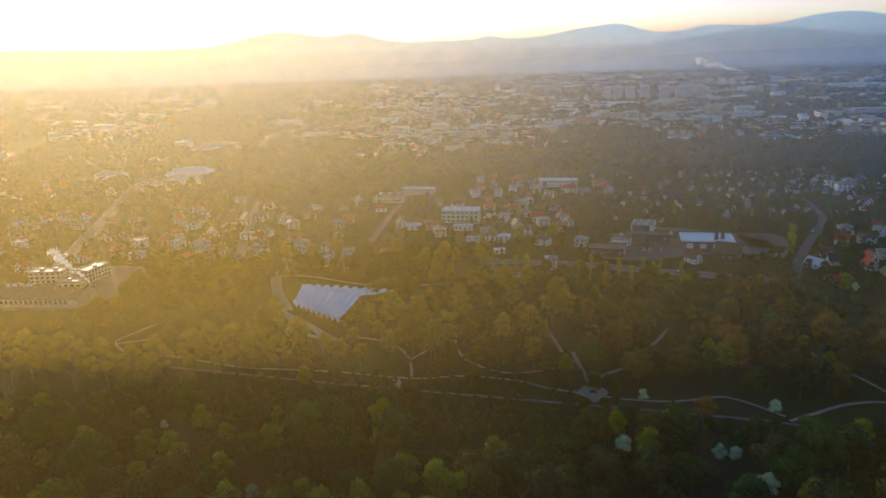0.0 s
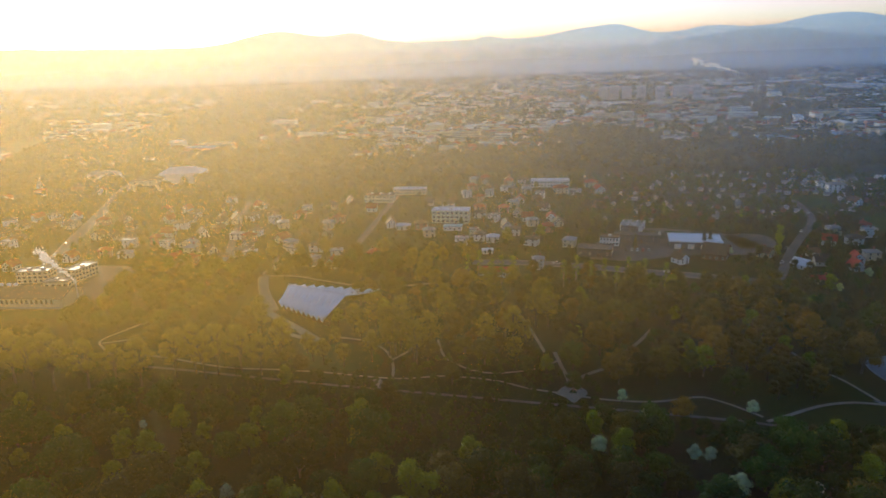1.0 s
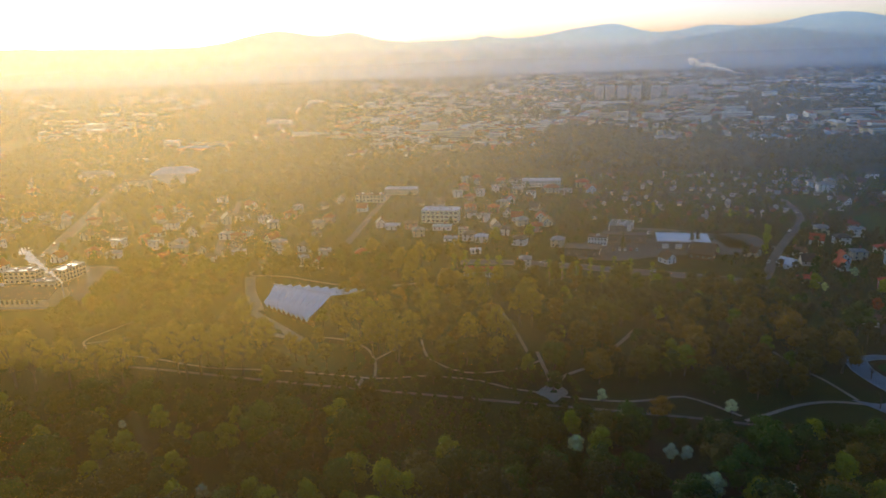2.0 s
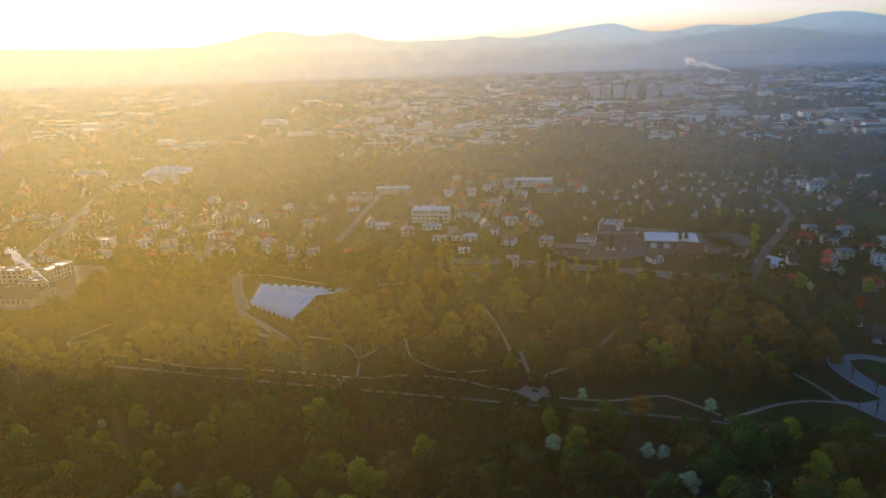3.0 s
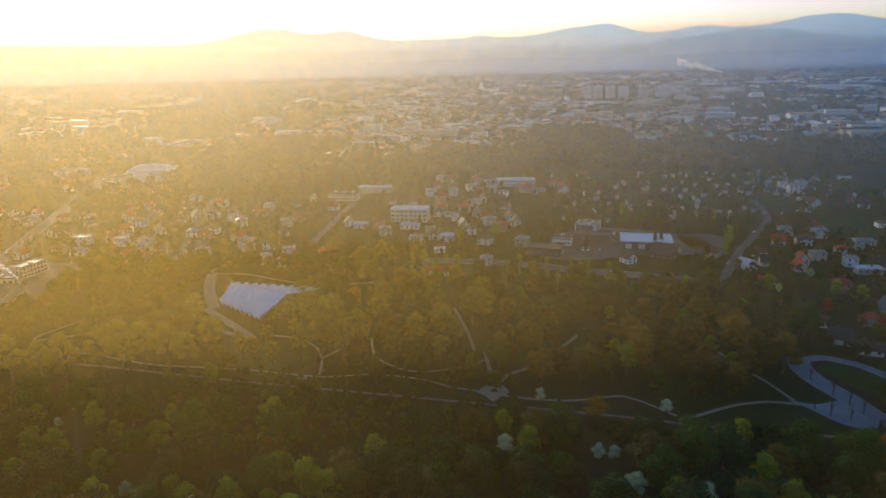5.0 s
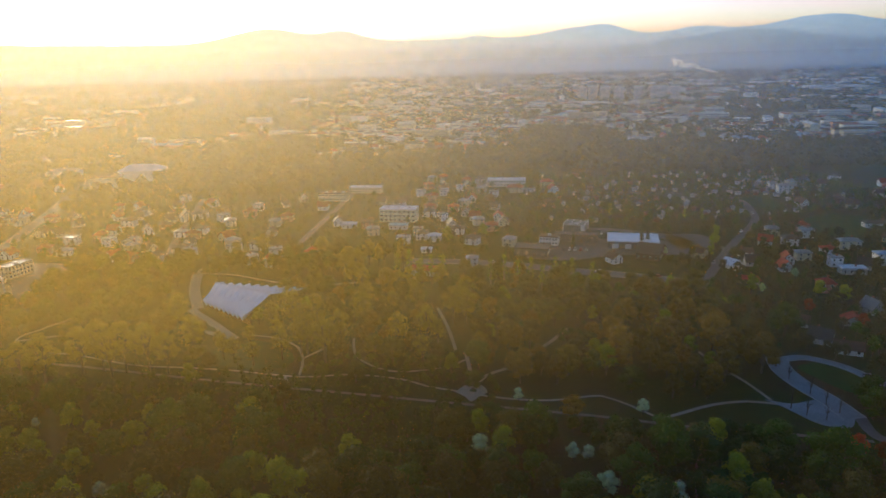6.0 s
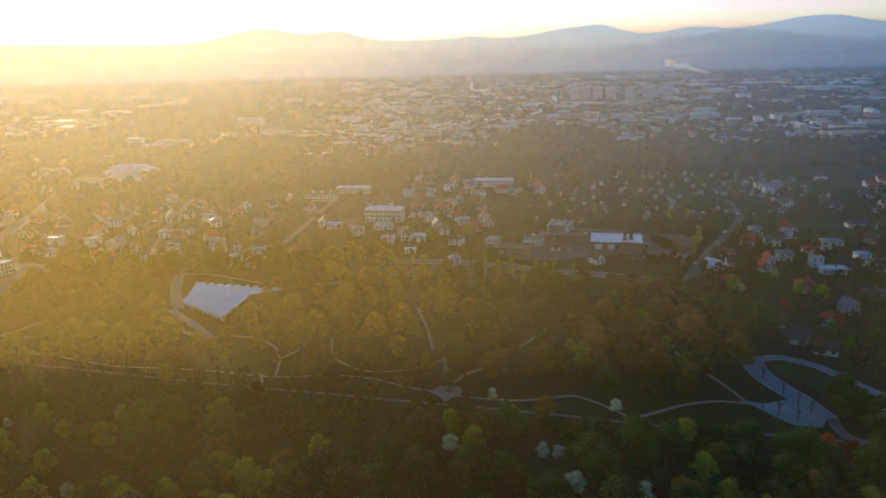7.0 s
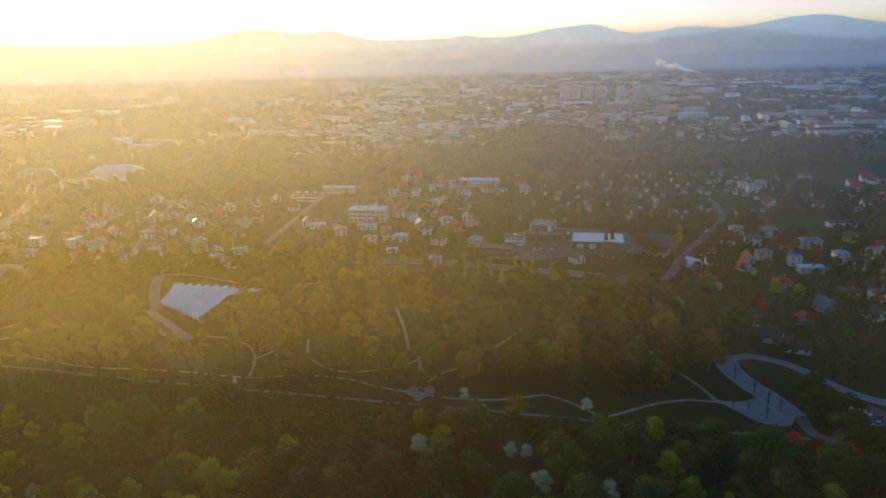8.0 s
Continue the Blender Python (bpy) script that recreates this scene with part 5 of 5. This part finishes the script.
PAINTS = [("white parked car with dark windows", surface("white_car_paint", (0.7, 0.7, 0.7), 0.3, 1, 5, 0.05, 0)), ("dark parked car on grey asphalt", surface("dark_car_paint", (0.03, 0.03, 0.035), 0.3, 1, 5, 0.05, 0)), ("silver parked car on grey asphalt", surface("silver_car_paint", (0.42, 0.43, 0.45), 0.3, 1, 5, 0.05, 0, metal=0.5)), ("red parked car on grey asphalt", surface("red_car_paint", (0.35, 0.03, 0.02), 0.3, 1, 5, 0.05, 0))]
cars = [build_car(*p) for p in PAINTS]
spots = [(150 + 4.0 * i, 455 - 0.9 * i, 80) for i in range(9)] + [(158 + 3.6 * i, 446 - 0.8 * i, 80) for i in range(7)] + [(118 + 3.4 * i, 418 - 0.6 * i, 72) for i in range(5)]
spots += [(200, 383, 55), (216, 412, 57), (245, 452, 55), (130, 371.5, -21), (160, 360, -22), (70, 394, -18), (276, 505, 75), (203.5, 236, -65), (-250, 396, 105), (-262, 440, 105), (-271, 470, 105), (-152, 482, 98), (205, 199, 30), (208, 203, 30)]
for i, (x, y, r) in enumerate(spots):
    if i < 4:
        cars[i].matrix_basis = pose(x, y, 0.09, 0, 0, r)
    else:
        copy_thing(cars[(i * 7 + i // 3) % 4], pose(x, y, 0.09, 0, 0, r))


# ---- trees ----
def tree_kind(name, label, category, seed, h, spread, trunk_h, leaves, size, leaf, bark, blobs, core=0.0, limbs=7, column=False, airy=1.0):
    """A tree: tapered trunk and limbs, and a crown of clumps of leaves with gaps."""
    r = random.Random(seed)
    root = thing(name, label, category)
    v, f = [], []
    tr = 0.018 * h + 0.05
    lean = Vector((r.uniform(-0.4, 0.4), r.uniform(-0.4, 0.4), trunk_h))
    tube(v, f, (0, 0, -0.5), lean * 0.5, tr * 1.25, tr, 7)
    tube(v, f, lean * 0.5, lean, tr, tr * 0.8, 7)
    places = []
    for i in range(blobs):
        w = 2 * math.pi * (i * 0.382 + r.uniform(-0.06, 0.06)) * 1.0
        u = (i + 0.5) / blobs
        z = trunk_h + (h - trunk_h) * (0.12 + 0.72 * u)
        wide = spread * (math.sin(math.pi * (0.18 + 0.72 * u)) ** 0.8) * (0.45 if column else 0.66 / airy ** 0.6)
        rad = spread * (0.48 - 0.14 * u) * r.uniform(0.8, 1.15) * (0.75 if column else 1) * airy
        places.append((math.cos(w) * wide * r.uniform(0.5, 1), math.sin(w) * wide * r.uniform(0.5, 1), z, rad))
    places.append((0, 0, h - spread * 0.42, spread * 0.42))
    for x, y, z, rad in places[:limbs]:
        mid = Vector((x * 0.45, y * 0.45, trunk_h + (z - trunk_h) * 0.55))
        tube(v, f, lean * 0.92, mid, tr * 0.55, tr * 0.36, 5)
        tube(v, f, mid, (x, y, z), tr * 0.36, tr * 0.12, 5)
        for k in range(3):
            e = Vector((x, y, z)) + Vector((r.uniform(-1, 1), r.uniform(-1, 1), r.uniform(0, 1))) * rad * 0.9
            tube(v, f, mid.lerp(Vector((x, y, z)), 0.5), e, tr * 0.16, tr * 0.05, 4)
    part("trunk", from_lists("trunk", v, f, [bark]), root)
    v, f = leaf_mass(r, places, leaves, size)
    if core:
        bm = bmesh.new()
        for x, y, z, rad in places:
            ret = bmesh.ops.create_icosphere(bm, subdivisions=1, radius=rad * core * 0.86, matrix=Matrix.Translation((x, y, z)))
            for q in ret["verts"]:
                q.co += (q.co - Vector((x, y, z))) * (0.45 * noise.noise(q.co * 0.9 + Vector((seed, 0, 0))) + 0.25 * noise.noise(q.co * 2.3))
        n = len(v)
        bm.verts.ensure_lookup_table()
        v += [tuple(q.co) for q in bm.verts]
        f += [tuple(n + q.index for q in p.verts) for p in bm.faces]
        bm.free()
    part("crown", from_lists("crown", v, f, [leaf]), root)
    return root


def conifer_kind(seed, h, spread):
    r = random.Random(seed)
    root = thing("spruce", "dark slender spruce between the houses", "tree")
    v, f = [], []
    tube(v, f, (0, 0, -0.5), (0, 0, h * 0.95), 0.22, 0.04, 6)
    part("trunk", from_lists("trunk", v, f, [BARK]), root)
    v, f = [], []
    for i in range(420):
        u = r.random() ** 0.8
        z = h * (0.08 + 0.92 * u)
        rad = spread * (1 - u) * r.uniform(0.5, 1.0) + 0.1
        w = r.uniform(0, 6.3)
        c = Vector((math.cos(w) * rad, math.sin(w) * rad, z))
        q = Euler((r.uniform(-0.3, 0.3), r.uniform(0.2, 0.7), w)).to_quaternion()
        n = len(v)
        for a, b in ((-0.8, 0), (0, -0.35), (0.6, 0), (0, 0.35)):
            p = c + q @ Vector((a, b, 0))
            v.append(tuple(p))
        f.append((n, n + 1, n + 2, n + 3))
    part("crown", from_lists("crown", v, f, [NEEDLES]), root)
    return root


WOOD = "wood at the edge of the park"
PARK = "trees of the park"
TOWN = "trees among the houses"
kinds = {}
for i in range(4):
    kinds["green", i] = tree_kind("wood_tree", "broad green spring tree in the dense wood", "tree", 20 + i, 11.5 + i * 0.8, 5.6 + 0.35 * i, 2.2, 1500, 0.42, LEAF_GREEN, BARK, 9, 0.84)
    kinds["olive", i] = tree_kind("wood_tree", "olive-brown spring tree in the dense wood", "tree", 40 + i, 11 + i, 5.4 + 0.3 * i, 2.2, 1500, 0.40, LEAF_OLIVE, BARK, 9, 0.82)
for i in range(3):
    kinds["lime", i] = tree_kind("lime_green_tree", "fresh yellow-green tree in young leaf", "tree", 60 + i, 11 + i, 4.2 + 0.4 * i, 2.4, 1300, 0.36, LEAF_LIME, BARK, 8, 0.80)
    kinds["rust", i] = tree_kind("park_tree", "tall park tree with rust-brown buds", "tree", 80 + i, 14 + i * 1.3, 6.0 + 0.4 * i, 3.6, 1500, 0.34, LEAF_RUST, BARK, 11, 0.72, 11)
    kinds["gold", i] = tree_kind("park_tree", "tall park tree with thin golden spring leaves", "tree", 100 + i, 18 + i * 1.6, 5.6 + 0.4 * i, 6.0, 1150, 0.36, LEAF_GOLD, BARK, 12, 0.42, 12)
    kinds["row", i] = tree_kind("tall_tree", "tall old tree with bare forking limbs and thin golden leaves", "tree", 110 + i, 23.5, 7.0, 7.5, 3400, 0.30, LEAF_GOLD, BARK, 20, 0.4, 20, airy=0.62)
    kinds["parkolive", i] = tree_kind("park_tree", "park tree with olive-brown young leaves", "tree", 120 + i, 12.5 + i * 1.2, 5.8 + 0.4 * i, 3.0, 1500, 0.34, LEAF_OLIVE, BARK, 10, 0.72, 10)
    kinds["parkgreen", i] = tree_kind("park_tree", "dark green park tree", "tree", 140 + i, 12 + i * 1.3, 5.6 + 0.4 * i, 2.8, 1500, 0.34, LEAF_PARK, BARK, 10, 0.75, 9)
for i in range(2):
    kinds["blossom", i] = tree_kind("blossom_tree", "tree covered in white blossom", "tree", 160 + i, 8.5 + i, 3.3 + 0.3 * i, 2.2, 900, 0.30, BLOSSOM, BARK, 8, 0.8)
    kinds["birch", i] = tree_kind("birch", "slender pale-stemmed tree with thin yellow leaves", "tree", 170 + i, 16 + 2 * i, 3.0, 5.0, 520, 0.28, LEAF_LIME, BIRCH, 9, 0.0, 9, True)
    kinds["town", i] = tree_kind("garden_tree", "small brownish budding garden tree between the houses", "tree", 180 + i, 8 + i, 3.2, 2.4, 240, 0.5, LEAF_BROWN, BARK, 6, 0.55, 4)
    kinds["towngreen", i] = tree_kind("garden_tree", "small green garden tree between the houses", "tree", 190 + i, 7.5 + i, 3.0, 2.2, 240, 0.5, LEAF_GREEN, BARK, 6, 0.6, 4)
    kinds["shrub", i] = tree_kind("shrub", "low garden shrub beside a plot", "shrub", 200 + i, 3.2 + i * 0.6, 1.8, 0.5, 130, 0.34, LEAF_PARK, BARK, 4, 0.65, 2)
kinds["poplar", 0] = tree_kind("columnar_tree", "bright yellow columnar tree beside the road", "tree", 210, 15, 3.4, 2.0, 900, 0.34, LEAF_LIME, BARK, 10, 0.5, 6, True)
kinds["red", 0] = tree_kind("red_tree", "dark red leaved ornamental tree", "tree", 220, 9, 3.6, 2.2, 800, 0.32, LEAF_RED, BARK, 7, 0.5)
kinds["bare", 0] = tree_kind("young_tree", "bare young tree planted in the paving", "tree", 230, 7.5, 2.2, 2.6, 40, 0.12, LEAF_OLIVE, BARK, 7, 0.0, 8)
kinds["spruce", 0] = conifer_kind(240, 13, 2.6)
counts = {k: 0 for k in kinds}
trng = random.Random(77)
singles, joined = {}, []
LIMIT = {"shrub": 120, "garden_tree": 260, "wood_tree": 320, "park_tree": 340}


def plant(kind, x, y, s=1.0, group="", gap=None):
    same = [k for k in kinds if k[0] == kind]
    k = trng.choice(same)
    m = pose(x, y, 0, 0, 0, trng.uniform(0, 360))
    name = kinds[k].name.split(".")[0]
    claim(x, y, gap if gap is not None else 2.6 * s)
    wide = {"park_tree": 1.3, "wood_tree": 1.2}.get(name, 1.0)
    wide = 1.2 if kind == "gold" else wide
    m = m @ Matrix.Diagonal((wide, wide, 1 + (wide - 1) * 0.4, 1))
    if counts[k] and singles.get(name, 0) >= LIMIT.get(name, 300):
        joined.append((k, m @ Matrix.Diagonal((s, s, s, 1))))
        return None
    singles[name] = singles.get(name, 0) + 1
    if counts[k] == 0:
        o = kinds[k]
        o.matrix_basis = m @ Matrix.Diagonal((s, s, s, 1))
    else:
        o = copy_thing(kinds[k], m)
        o.matrix_basis = m @ Matrix.Diagonal((s, s, s * trng.uniform(0.92, 1.08), 1))
    counts[k] += 1
    if group:
        o["group"] = group
    return o


# trees that stand out, one by one
for x, y, s in ((72.9, 205.2, 1.0), (52.4, 187.2, 1.15), (81.0, 184.3, 0.85), (85.8, 183.8, 0.8), (88.1, 167.0, 1.15), (105.7, 160.7, 1.0), (68.2, 222.7, 0.7), (110.4, 211.8, 0.85), (11, 192, 0.6), (-101, 210, 0.6), (-59, 170, 0.7), (232, 352, 0.8), (205, 331, 0.7), (176, 400, 0.8)):
    plant("blossom", x, y, s * 0.9, "", 6.0)
for x, y, s in ((-5, 165, 1.25), (1.5, 163, 1.1), (-42, 163, 1.0), (12, 183, 0.9), (97, 160, 0.9), (60, 186, 0.95), (-90, 190, 1.0), (198.5, 329, 0.9), (44, 247, 0.8), (140, 283, 1.0)):
    plant("lime", x, y, s)
for x, y, s in ((85.3, 208.5, 0.58), (31, 286, 0.9), (143, 306, 1.0), (139, 312, 1.0), (152, 303, 1.0), (78, 268, 0.8), (12, 330, 1.0), (20, 322, 1.0)):
    plant("rust", x, y, s)
for x, y, s in ((-188, 248, 1.0), (-176, 244, 1.05), (-171, 250, 0.95), (-160.5, 245.5, 1.05), (-151, 243, 1.1), (-137.5, 243.5, 1.0), (-128.5, 248, 0.78), (-115.7, 242.5, 0.98), (-106, 252.5, 0.9), (-98.7, 255, 0.98), (-93, 250, 0.9), (-88.7, 253.5, 1.0), (-79.7, 254, 0.95), (-71, 252, 0.85)):
    plant("row", x, y, s, "row of tall golden trees", 6.0)
for x, y, s in ((-17.4, 268, 1.0), (-8, 258, 1.05), (-3, 266, 1.0), (-28, 290, 1.0), (-16, 284, 1.05), (4, 292, 0.9), (46, 296, 1.0)):
    plant("gold", x, y, s)
for x, y, s in ((201, 391, 1.0), (213, 414, 1.05), (214.5, 421, 0.9), (166, 500, 0.8), (216, 482, 0.7), (228.5, 482, 0.7), (199, 331, 0.75)):
    plant("poplar", x, y, s)
for x, y, s in ((230.5, 324, 0.85), (236, 312, 0.8), (44, 437, 1.0), (68, 452, 0.9)):
    plant("lime", x, y, s)
for x, y in ((172.5, 423), (167.8, 420.8), (214, 337), (221, 330), (245, 325), (33, 480), (124, 420), (250, 310), (-8, 470), (-150, 500)):
    plant("spruce", x, y, trng.uniform(0.7, 1.0))
for x, y in ((166, 209), (171, 205.5), (178, 210), (175, 224), (173, 236), (176.5, 216), (163, 214)):
    plant("bare", x, y, 1.0)
for x, y in ((213, 300), (163, 318), (168, 183), (174, 179), (181, 176), (226, 279), (272, 305)):
    plant("red", x, y, 0.95)
for i in range(9):
    plant("birch", 66 + i * 6.5 + trng.uniform(-2, 2), 345 + trng.uniform(-8, 8), 1.0)
for i in range(7):
    plant("birch", 18 + i * 4 + trng.uniform(-2, 2), 352 + trng.uniform(-6, 6), 1.05)
plant("lime", -47.5, 303, 0.72)
plant("lime", -40, 309, 0.55)
plant("lime", -27, 316, 0.85)
plant("parkolive", -36, 302, 0.6)
for x, y, s in ((-47, 261, 0.55), (-38, 258, 0.6), (-52, 264, 0.5), (-27, 263, 0.7), (-20, 268, 0.8), (-56, 272, 0.5), (-44, 276, 0.55), (-34, 284, 0.6)):
    plant("gold", x, y, s)
for x, y, s in ((-58, 241, 0.85), (-55, 254, 0.55), (-62, 262, 0.6)):
    plant("lime" if s > 0.8 else "parkolive", x, y, s)
for x, y, s in ((190, 213, 0.95), (193, 208, 0.85), (187, 206, 0.8)):
    plant("green", x, y, s)
plant("parkgreen", 190, 276, 1.1)
plant("parkgreen", 52.2, 232.2, 0.6)
plant("parkgreen", 55, 250, 0.95)


def wood_edge(x):
    """How far north the wood reaches, short of the lane."""
    return 232 - 0.245 * (x - 7)


def scatter_trees(x0, x1, y0, y1, step, mix, group, gap, s0=0.85, s1=1.15, chance=1.0, thin=None, keep=None):
    names = [k for k, n in mix for _ in range(n)]
    y, row = y0, 0
    while y < y1:
        x = x0 + (step / 2 if row % 2 else 0)
        while x < x1:
            px, py = x + trng.uniform(-0.38, 0.38) * step, y + trng.uniform(-0.38, 0.38) * step
            ok = trng.random() < chance and (thin is None or noise.noise(Vector((px * thin[0], py * thin[0], 9))) > thin[1])
            size = trng.uniform(s0, s1)
            if keep is not None and py > wood_edge(px) - keep - 9 * size:
                ok = False
            if ok and clear_of(px, py, gap):
                blend = noise.noise(Vector((px * 0.03, py * 0.03, 21))) * 0.5 + 0.5
                k = names[int(min(0.999, max(0, blend * 0.6 + trng.random() * 0.4)) * len(names))]
                plant(k, px, py, size, group, 2.2)
            x += step
        y += step * 0.86


for x in range(-14, 50, 8):
    for y in (184, 192, 200, 208, 216):
        claim(x + 4 * math.sin(x + y), y + 3 * math.cos(x * y), 3.4)     # a dark hollow with few trees
scatter_trees(-165, 60, 138, 219, 11.5, (("green", 4), ("olive", 2), ("lime", 1), ("green", 2), ("lime", 1), ("green", 3)), WOOD, 2.0, 0.7, 1.2, 0.9, None, 3)
scatter_trees(60, 215, 138, 205, 11.5, (("green", 5), ("olive", 1), ("lime", 1), ("green", 4)), WOOD, 2.0, 0.7, 1.2, 0.9, None, 3)
scatter_trees(-170, 70, 136, 226, 7.0, (("green", 3), ("olive", 5), ("green", 2)), WOOD, 1.4, 0.3, 0.5, 0.4, None, 2)
scatter_trees(70, 215, 136, 206, 7.0, (("green", 6), ("olive", 1), ("green", 2)), WOOD, 1.0, 0.4, 0.68, 0.75, None, 2)
scatter_trees(-250, -112, 258, 300, 13.4, (("gold", 2), ("parkolive", 4)), PARK, 2.0, 0.65, 0.95, 0.7)
scatter_trees(-188, -100, 304, 400, 11.0, (("parkolive", 4), ("parkgreen", 3), ("olive", 2)), PARK, 2.0, 0.6, 0.9)
scatter_trees(-112, 60, 258, 300, 11.0, (("parkolive", 4), ("rust", 1), ("gold", 2), ("parkgreen", 3)), PARK, 1.0, 0.58, 0.9, 0.9, (0.03, -0.3))
scatter_trees(-40, 60, 296, 350, 10.0, (("parkolive", 4), ("rust", 1), ("gold", 1), ("parkgreen", 3)), PARK, 1.0, 0.55, 0.9, 0.92, (0.03, -0.36))
scatter_trees(60, 172, 244, 300, 10.6, (("parkgreen", 3), ("rust", 4), ("lime", 1), ("parkolive", 3), ("lime", 1), ("parkgreen", 1)), PARK, 2.0, 0.6, 1.1, 0.85)
scatter_trees(60, 176, 300, 345, 10.8, (("rust", 3), ("lime", 1), ("parkolive", 2), ("lime", 1), ("parkgreen", 3)), PARK, 2.0, 0.6, 1.05, 0.9)
scatter_trees(56, 190, 345, 378, 13.4, (("parkgreen", 2), ("rust", 1), ("parkolive", 3), ("birch", 2)), PARK, 1.5, 0.6, 0.85, 0.5)
scatter_trees(60, 176, 250, 345, 8.0, (("shrub", 3), ("towngreen", 2)), PARK, 2.2, 0.7, 1.0, 0.6)
scatter_trees(-100, 30, 372, 420, 11.6, (("parkolive", 3), ("gold", 1), ("parkgreen", 2)), PARK, 1.6, 0.6, 0.9, 0.8)
scatter_trees(60, 150, 226, 254, 10.5, (("parkgreen", 3), ("rust", 2), ("parkolive", 2)), PARK, 2.2, 0.5, 0.8, 0.85)
scatter_trees(-14, 62, 234, 262, 11.5, (("parkolive", 3), ("parkgreen", 3)), PARK, 1.2, 0.45, 0.75, 0.7)
scatter_trees(-175, 64, 214, 262, 4.6, (("shrub", 5), ("towngreen", 1)), "undergrowth along the lane", -0.8, 0.7, 1.25, 0.75)
scatter_trees(-18, 54, 180, 220, 4.4, (("shrub", 4), ("towngreen", 1)), "undergrowth along the lane", -3.4, 0.8, 1.4, 0.75)
scatter_trees(172, 250, 150, 205, 8, (("green", 4), ("olive", 2)), WOOD, 1.6, 0.7, 1.05)
scatter_trees(176, 340, 228, 480, 7.0, (("towngreen", 3), ("town", 3), ("shrub", 3)), TOWN, 0.2, 0.5, 1.1, 0.85)
scatter_trees(-340, 200, 400, 690, 11, (("town", 5), ("towngreen", 2), ("town", 2)), TOWN, 0.6, 0.4, 0.95, 0.85)
scatter_trees(330, 540, 330, 560, 11, (("town", 4), ("towngreen", 3)), TOWN, 0.8, 0.6, 1.2, 0.8)
scatter_trees(110, 400, 480, 690, 8, (("shrub", 6), ("town", 1)), "shrubs of the garden plots", 0.8, 1.0, 1.9, 0.85)


def build_far_woods():
    """Belts and groves of trees in the distance: crowns of leaf clumps without number."""
    r = random.Random(31)
    lots = {0: ([], []), 1: ([], []), 2: ([], [])}
    placed = 0
    while placed < 12500:
        u = r.random()
        if u < 0.45:
            x, y = r.uniform(-760, 900), r.uniform(480, 1130)
            if not in_belt(x, y) or noise.noise(Vector((x * 0.006, y * 0.009, 3))) < -0.42:
                continue
        else:
            y = 700 + 2700 * r.random() ** 1.5
            x = r.uniform(-0.8, 0.95) * y
            if noise.noise(Vector((x * 0.005, y * 0.005, 13))) < (-0.25 if x < -0.1 * y else -0.1):
                continue
        placed += 1
        if not clear_of(x, y, 3):
            continue
        far = y > 1300
        h, w = r.uniform(7, 14), r.uniform(4, 7) * (1.8 if far else 1.0)
        v, f = lots[int(r.random() ** 1.5 * 3)]
        for i in range(12 if far else 34):
            d = Vector((r.gauss(0, 1), r.gauss(0, 1), r.gauss(0, 1))).normalized()
            c = Vector((x + d.x * w * 0.8, y + d.y * w * 0.8, h * 0.55 + d.z * h * 0.42))
            q = (d + Vector((r.gauss(0, 0.4), r.gauss(0, 0.4), 0.3))).normalized().to_track_quat("Z", "Y")
            s = w * (0.62 if far else 0.42) * r.uniform(0.6, 1.2)
            n = len(v)
            for a, b in ((-s, -s * 0.4), (s * 0.3, -s), (s, s * 0.3), (-s * 0.4, s)):
                v.append(tuple(c + q @ Vector((a, b, 0))))
            f.append((n, n + 1, n + 2, n + 3))
    for k, leaf, label in ((0, LEAF_FAR, "far olive woodland belts between the quarters of the town"), (1, LEAF_FAR, "far green woodland belts between the quarters of the town"), (2, LEAF_BROWN, "far budding trees among distant houses")):
        v, f = lots[k]
        tagged(new("far_woods", from_lists("far_woods", v, f, [leaf])), label, "woodland", kind="stuff")


def join_trees():
    """The trees past those that can be told apart, as one mass for each kind of leaf."""
    lots = {}
    for k, m in joined:
        root = kinds[k]
        for child in root.children:
            me = child.data
            co = np.empty(len(me.vertices) * 3, dtype=np.float32)
            me.vertices.foreach_get("co", co)
            co = co.reshape(-1, 3) @ np.array(m.to_3x3()).T + np.array(m.translation)
            v, f, n = lots.setdefault((child.name.split(".")[0], me.materials[0].name), ([], [], [0]))
            v.append(co)
            f += [tuple(i + n[0] for i in p.vertices) for p in me.polygons]
            n[0] += len(co)
    for (kind, name), (v, f, n) in lots.items():
        label = "joined crowns of trees and shrubs with " + name.replace("_", " ") if kind == "crown" else "joined trunks and limbs of trees beyond the first rows"
        tagged(new("tree_mass", from_lists("tree_mass", np.concatenate(v).tolist(), f, [bpy.data.materials[name]])), label, "trees", kind="stuff")


build_far_woods()
join_trees()
for k, n in counts.items():
    if n == 0:
        for o in (*kinds[k].children_recursive, kinds[k]):
            bpy.data.objects.remove(o)
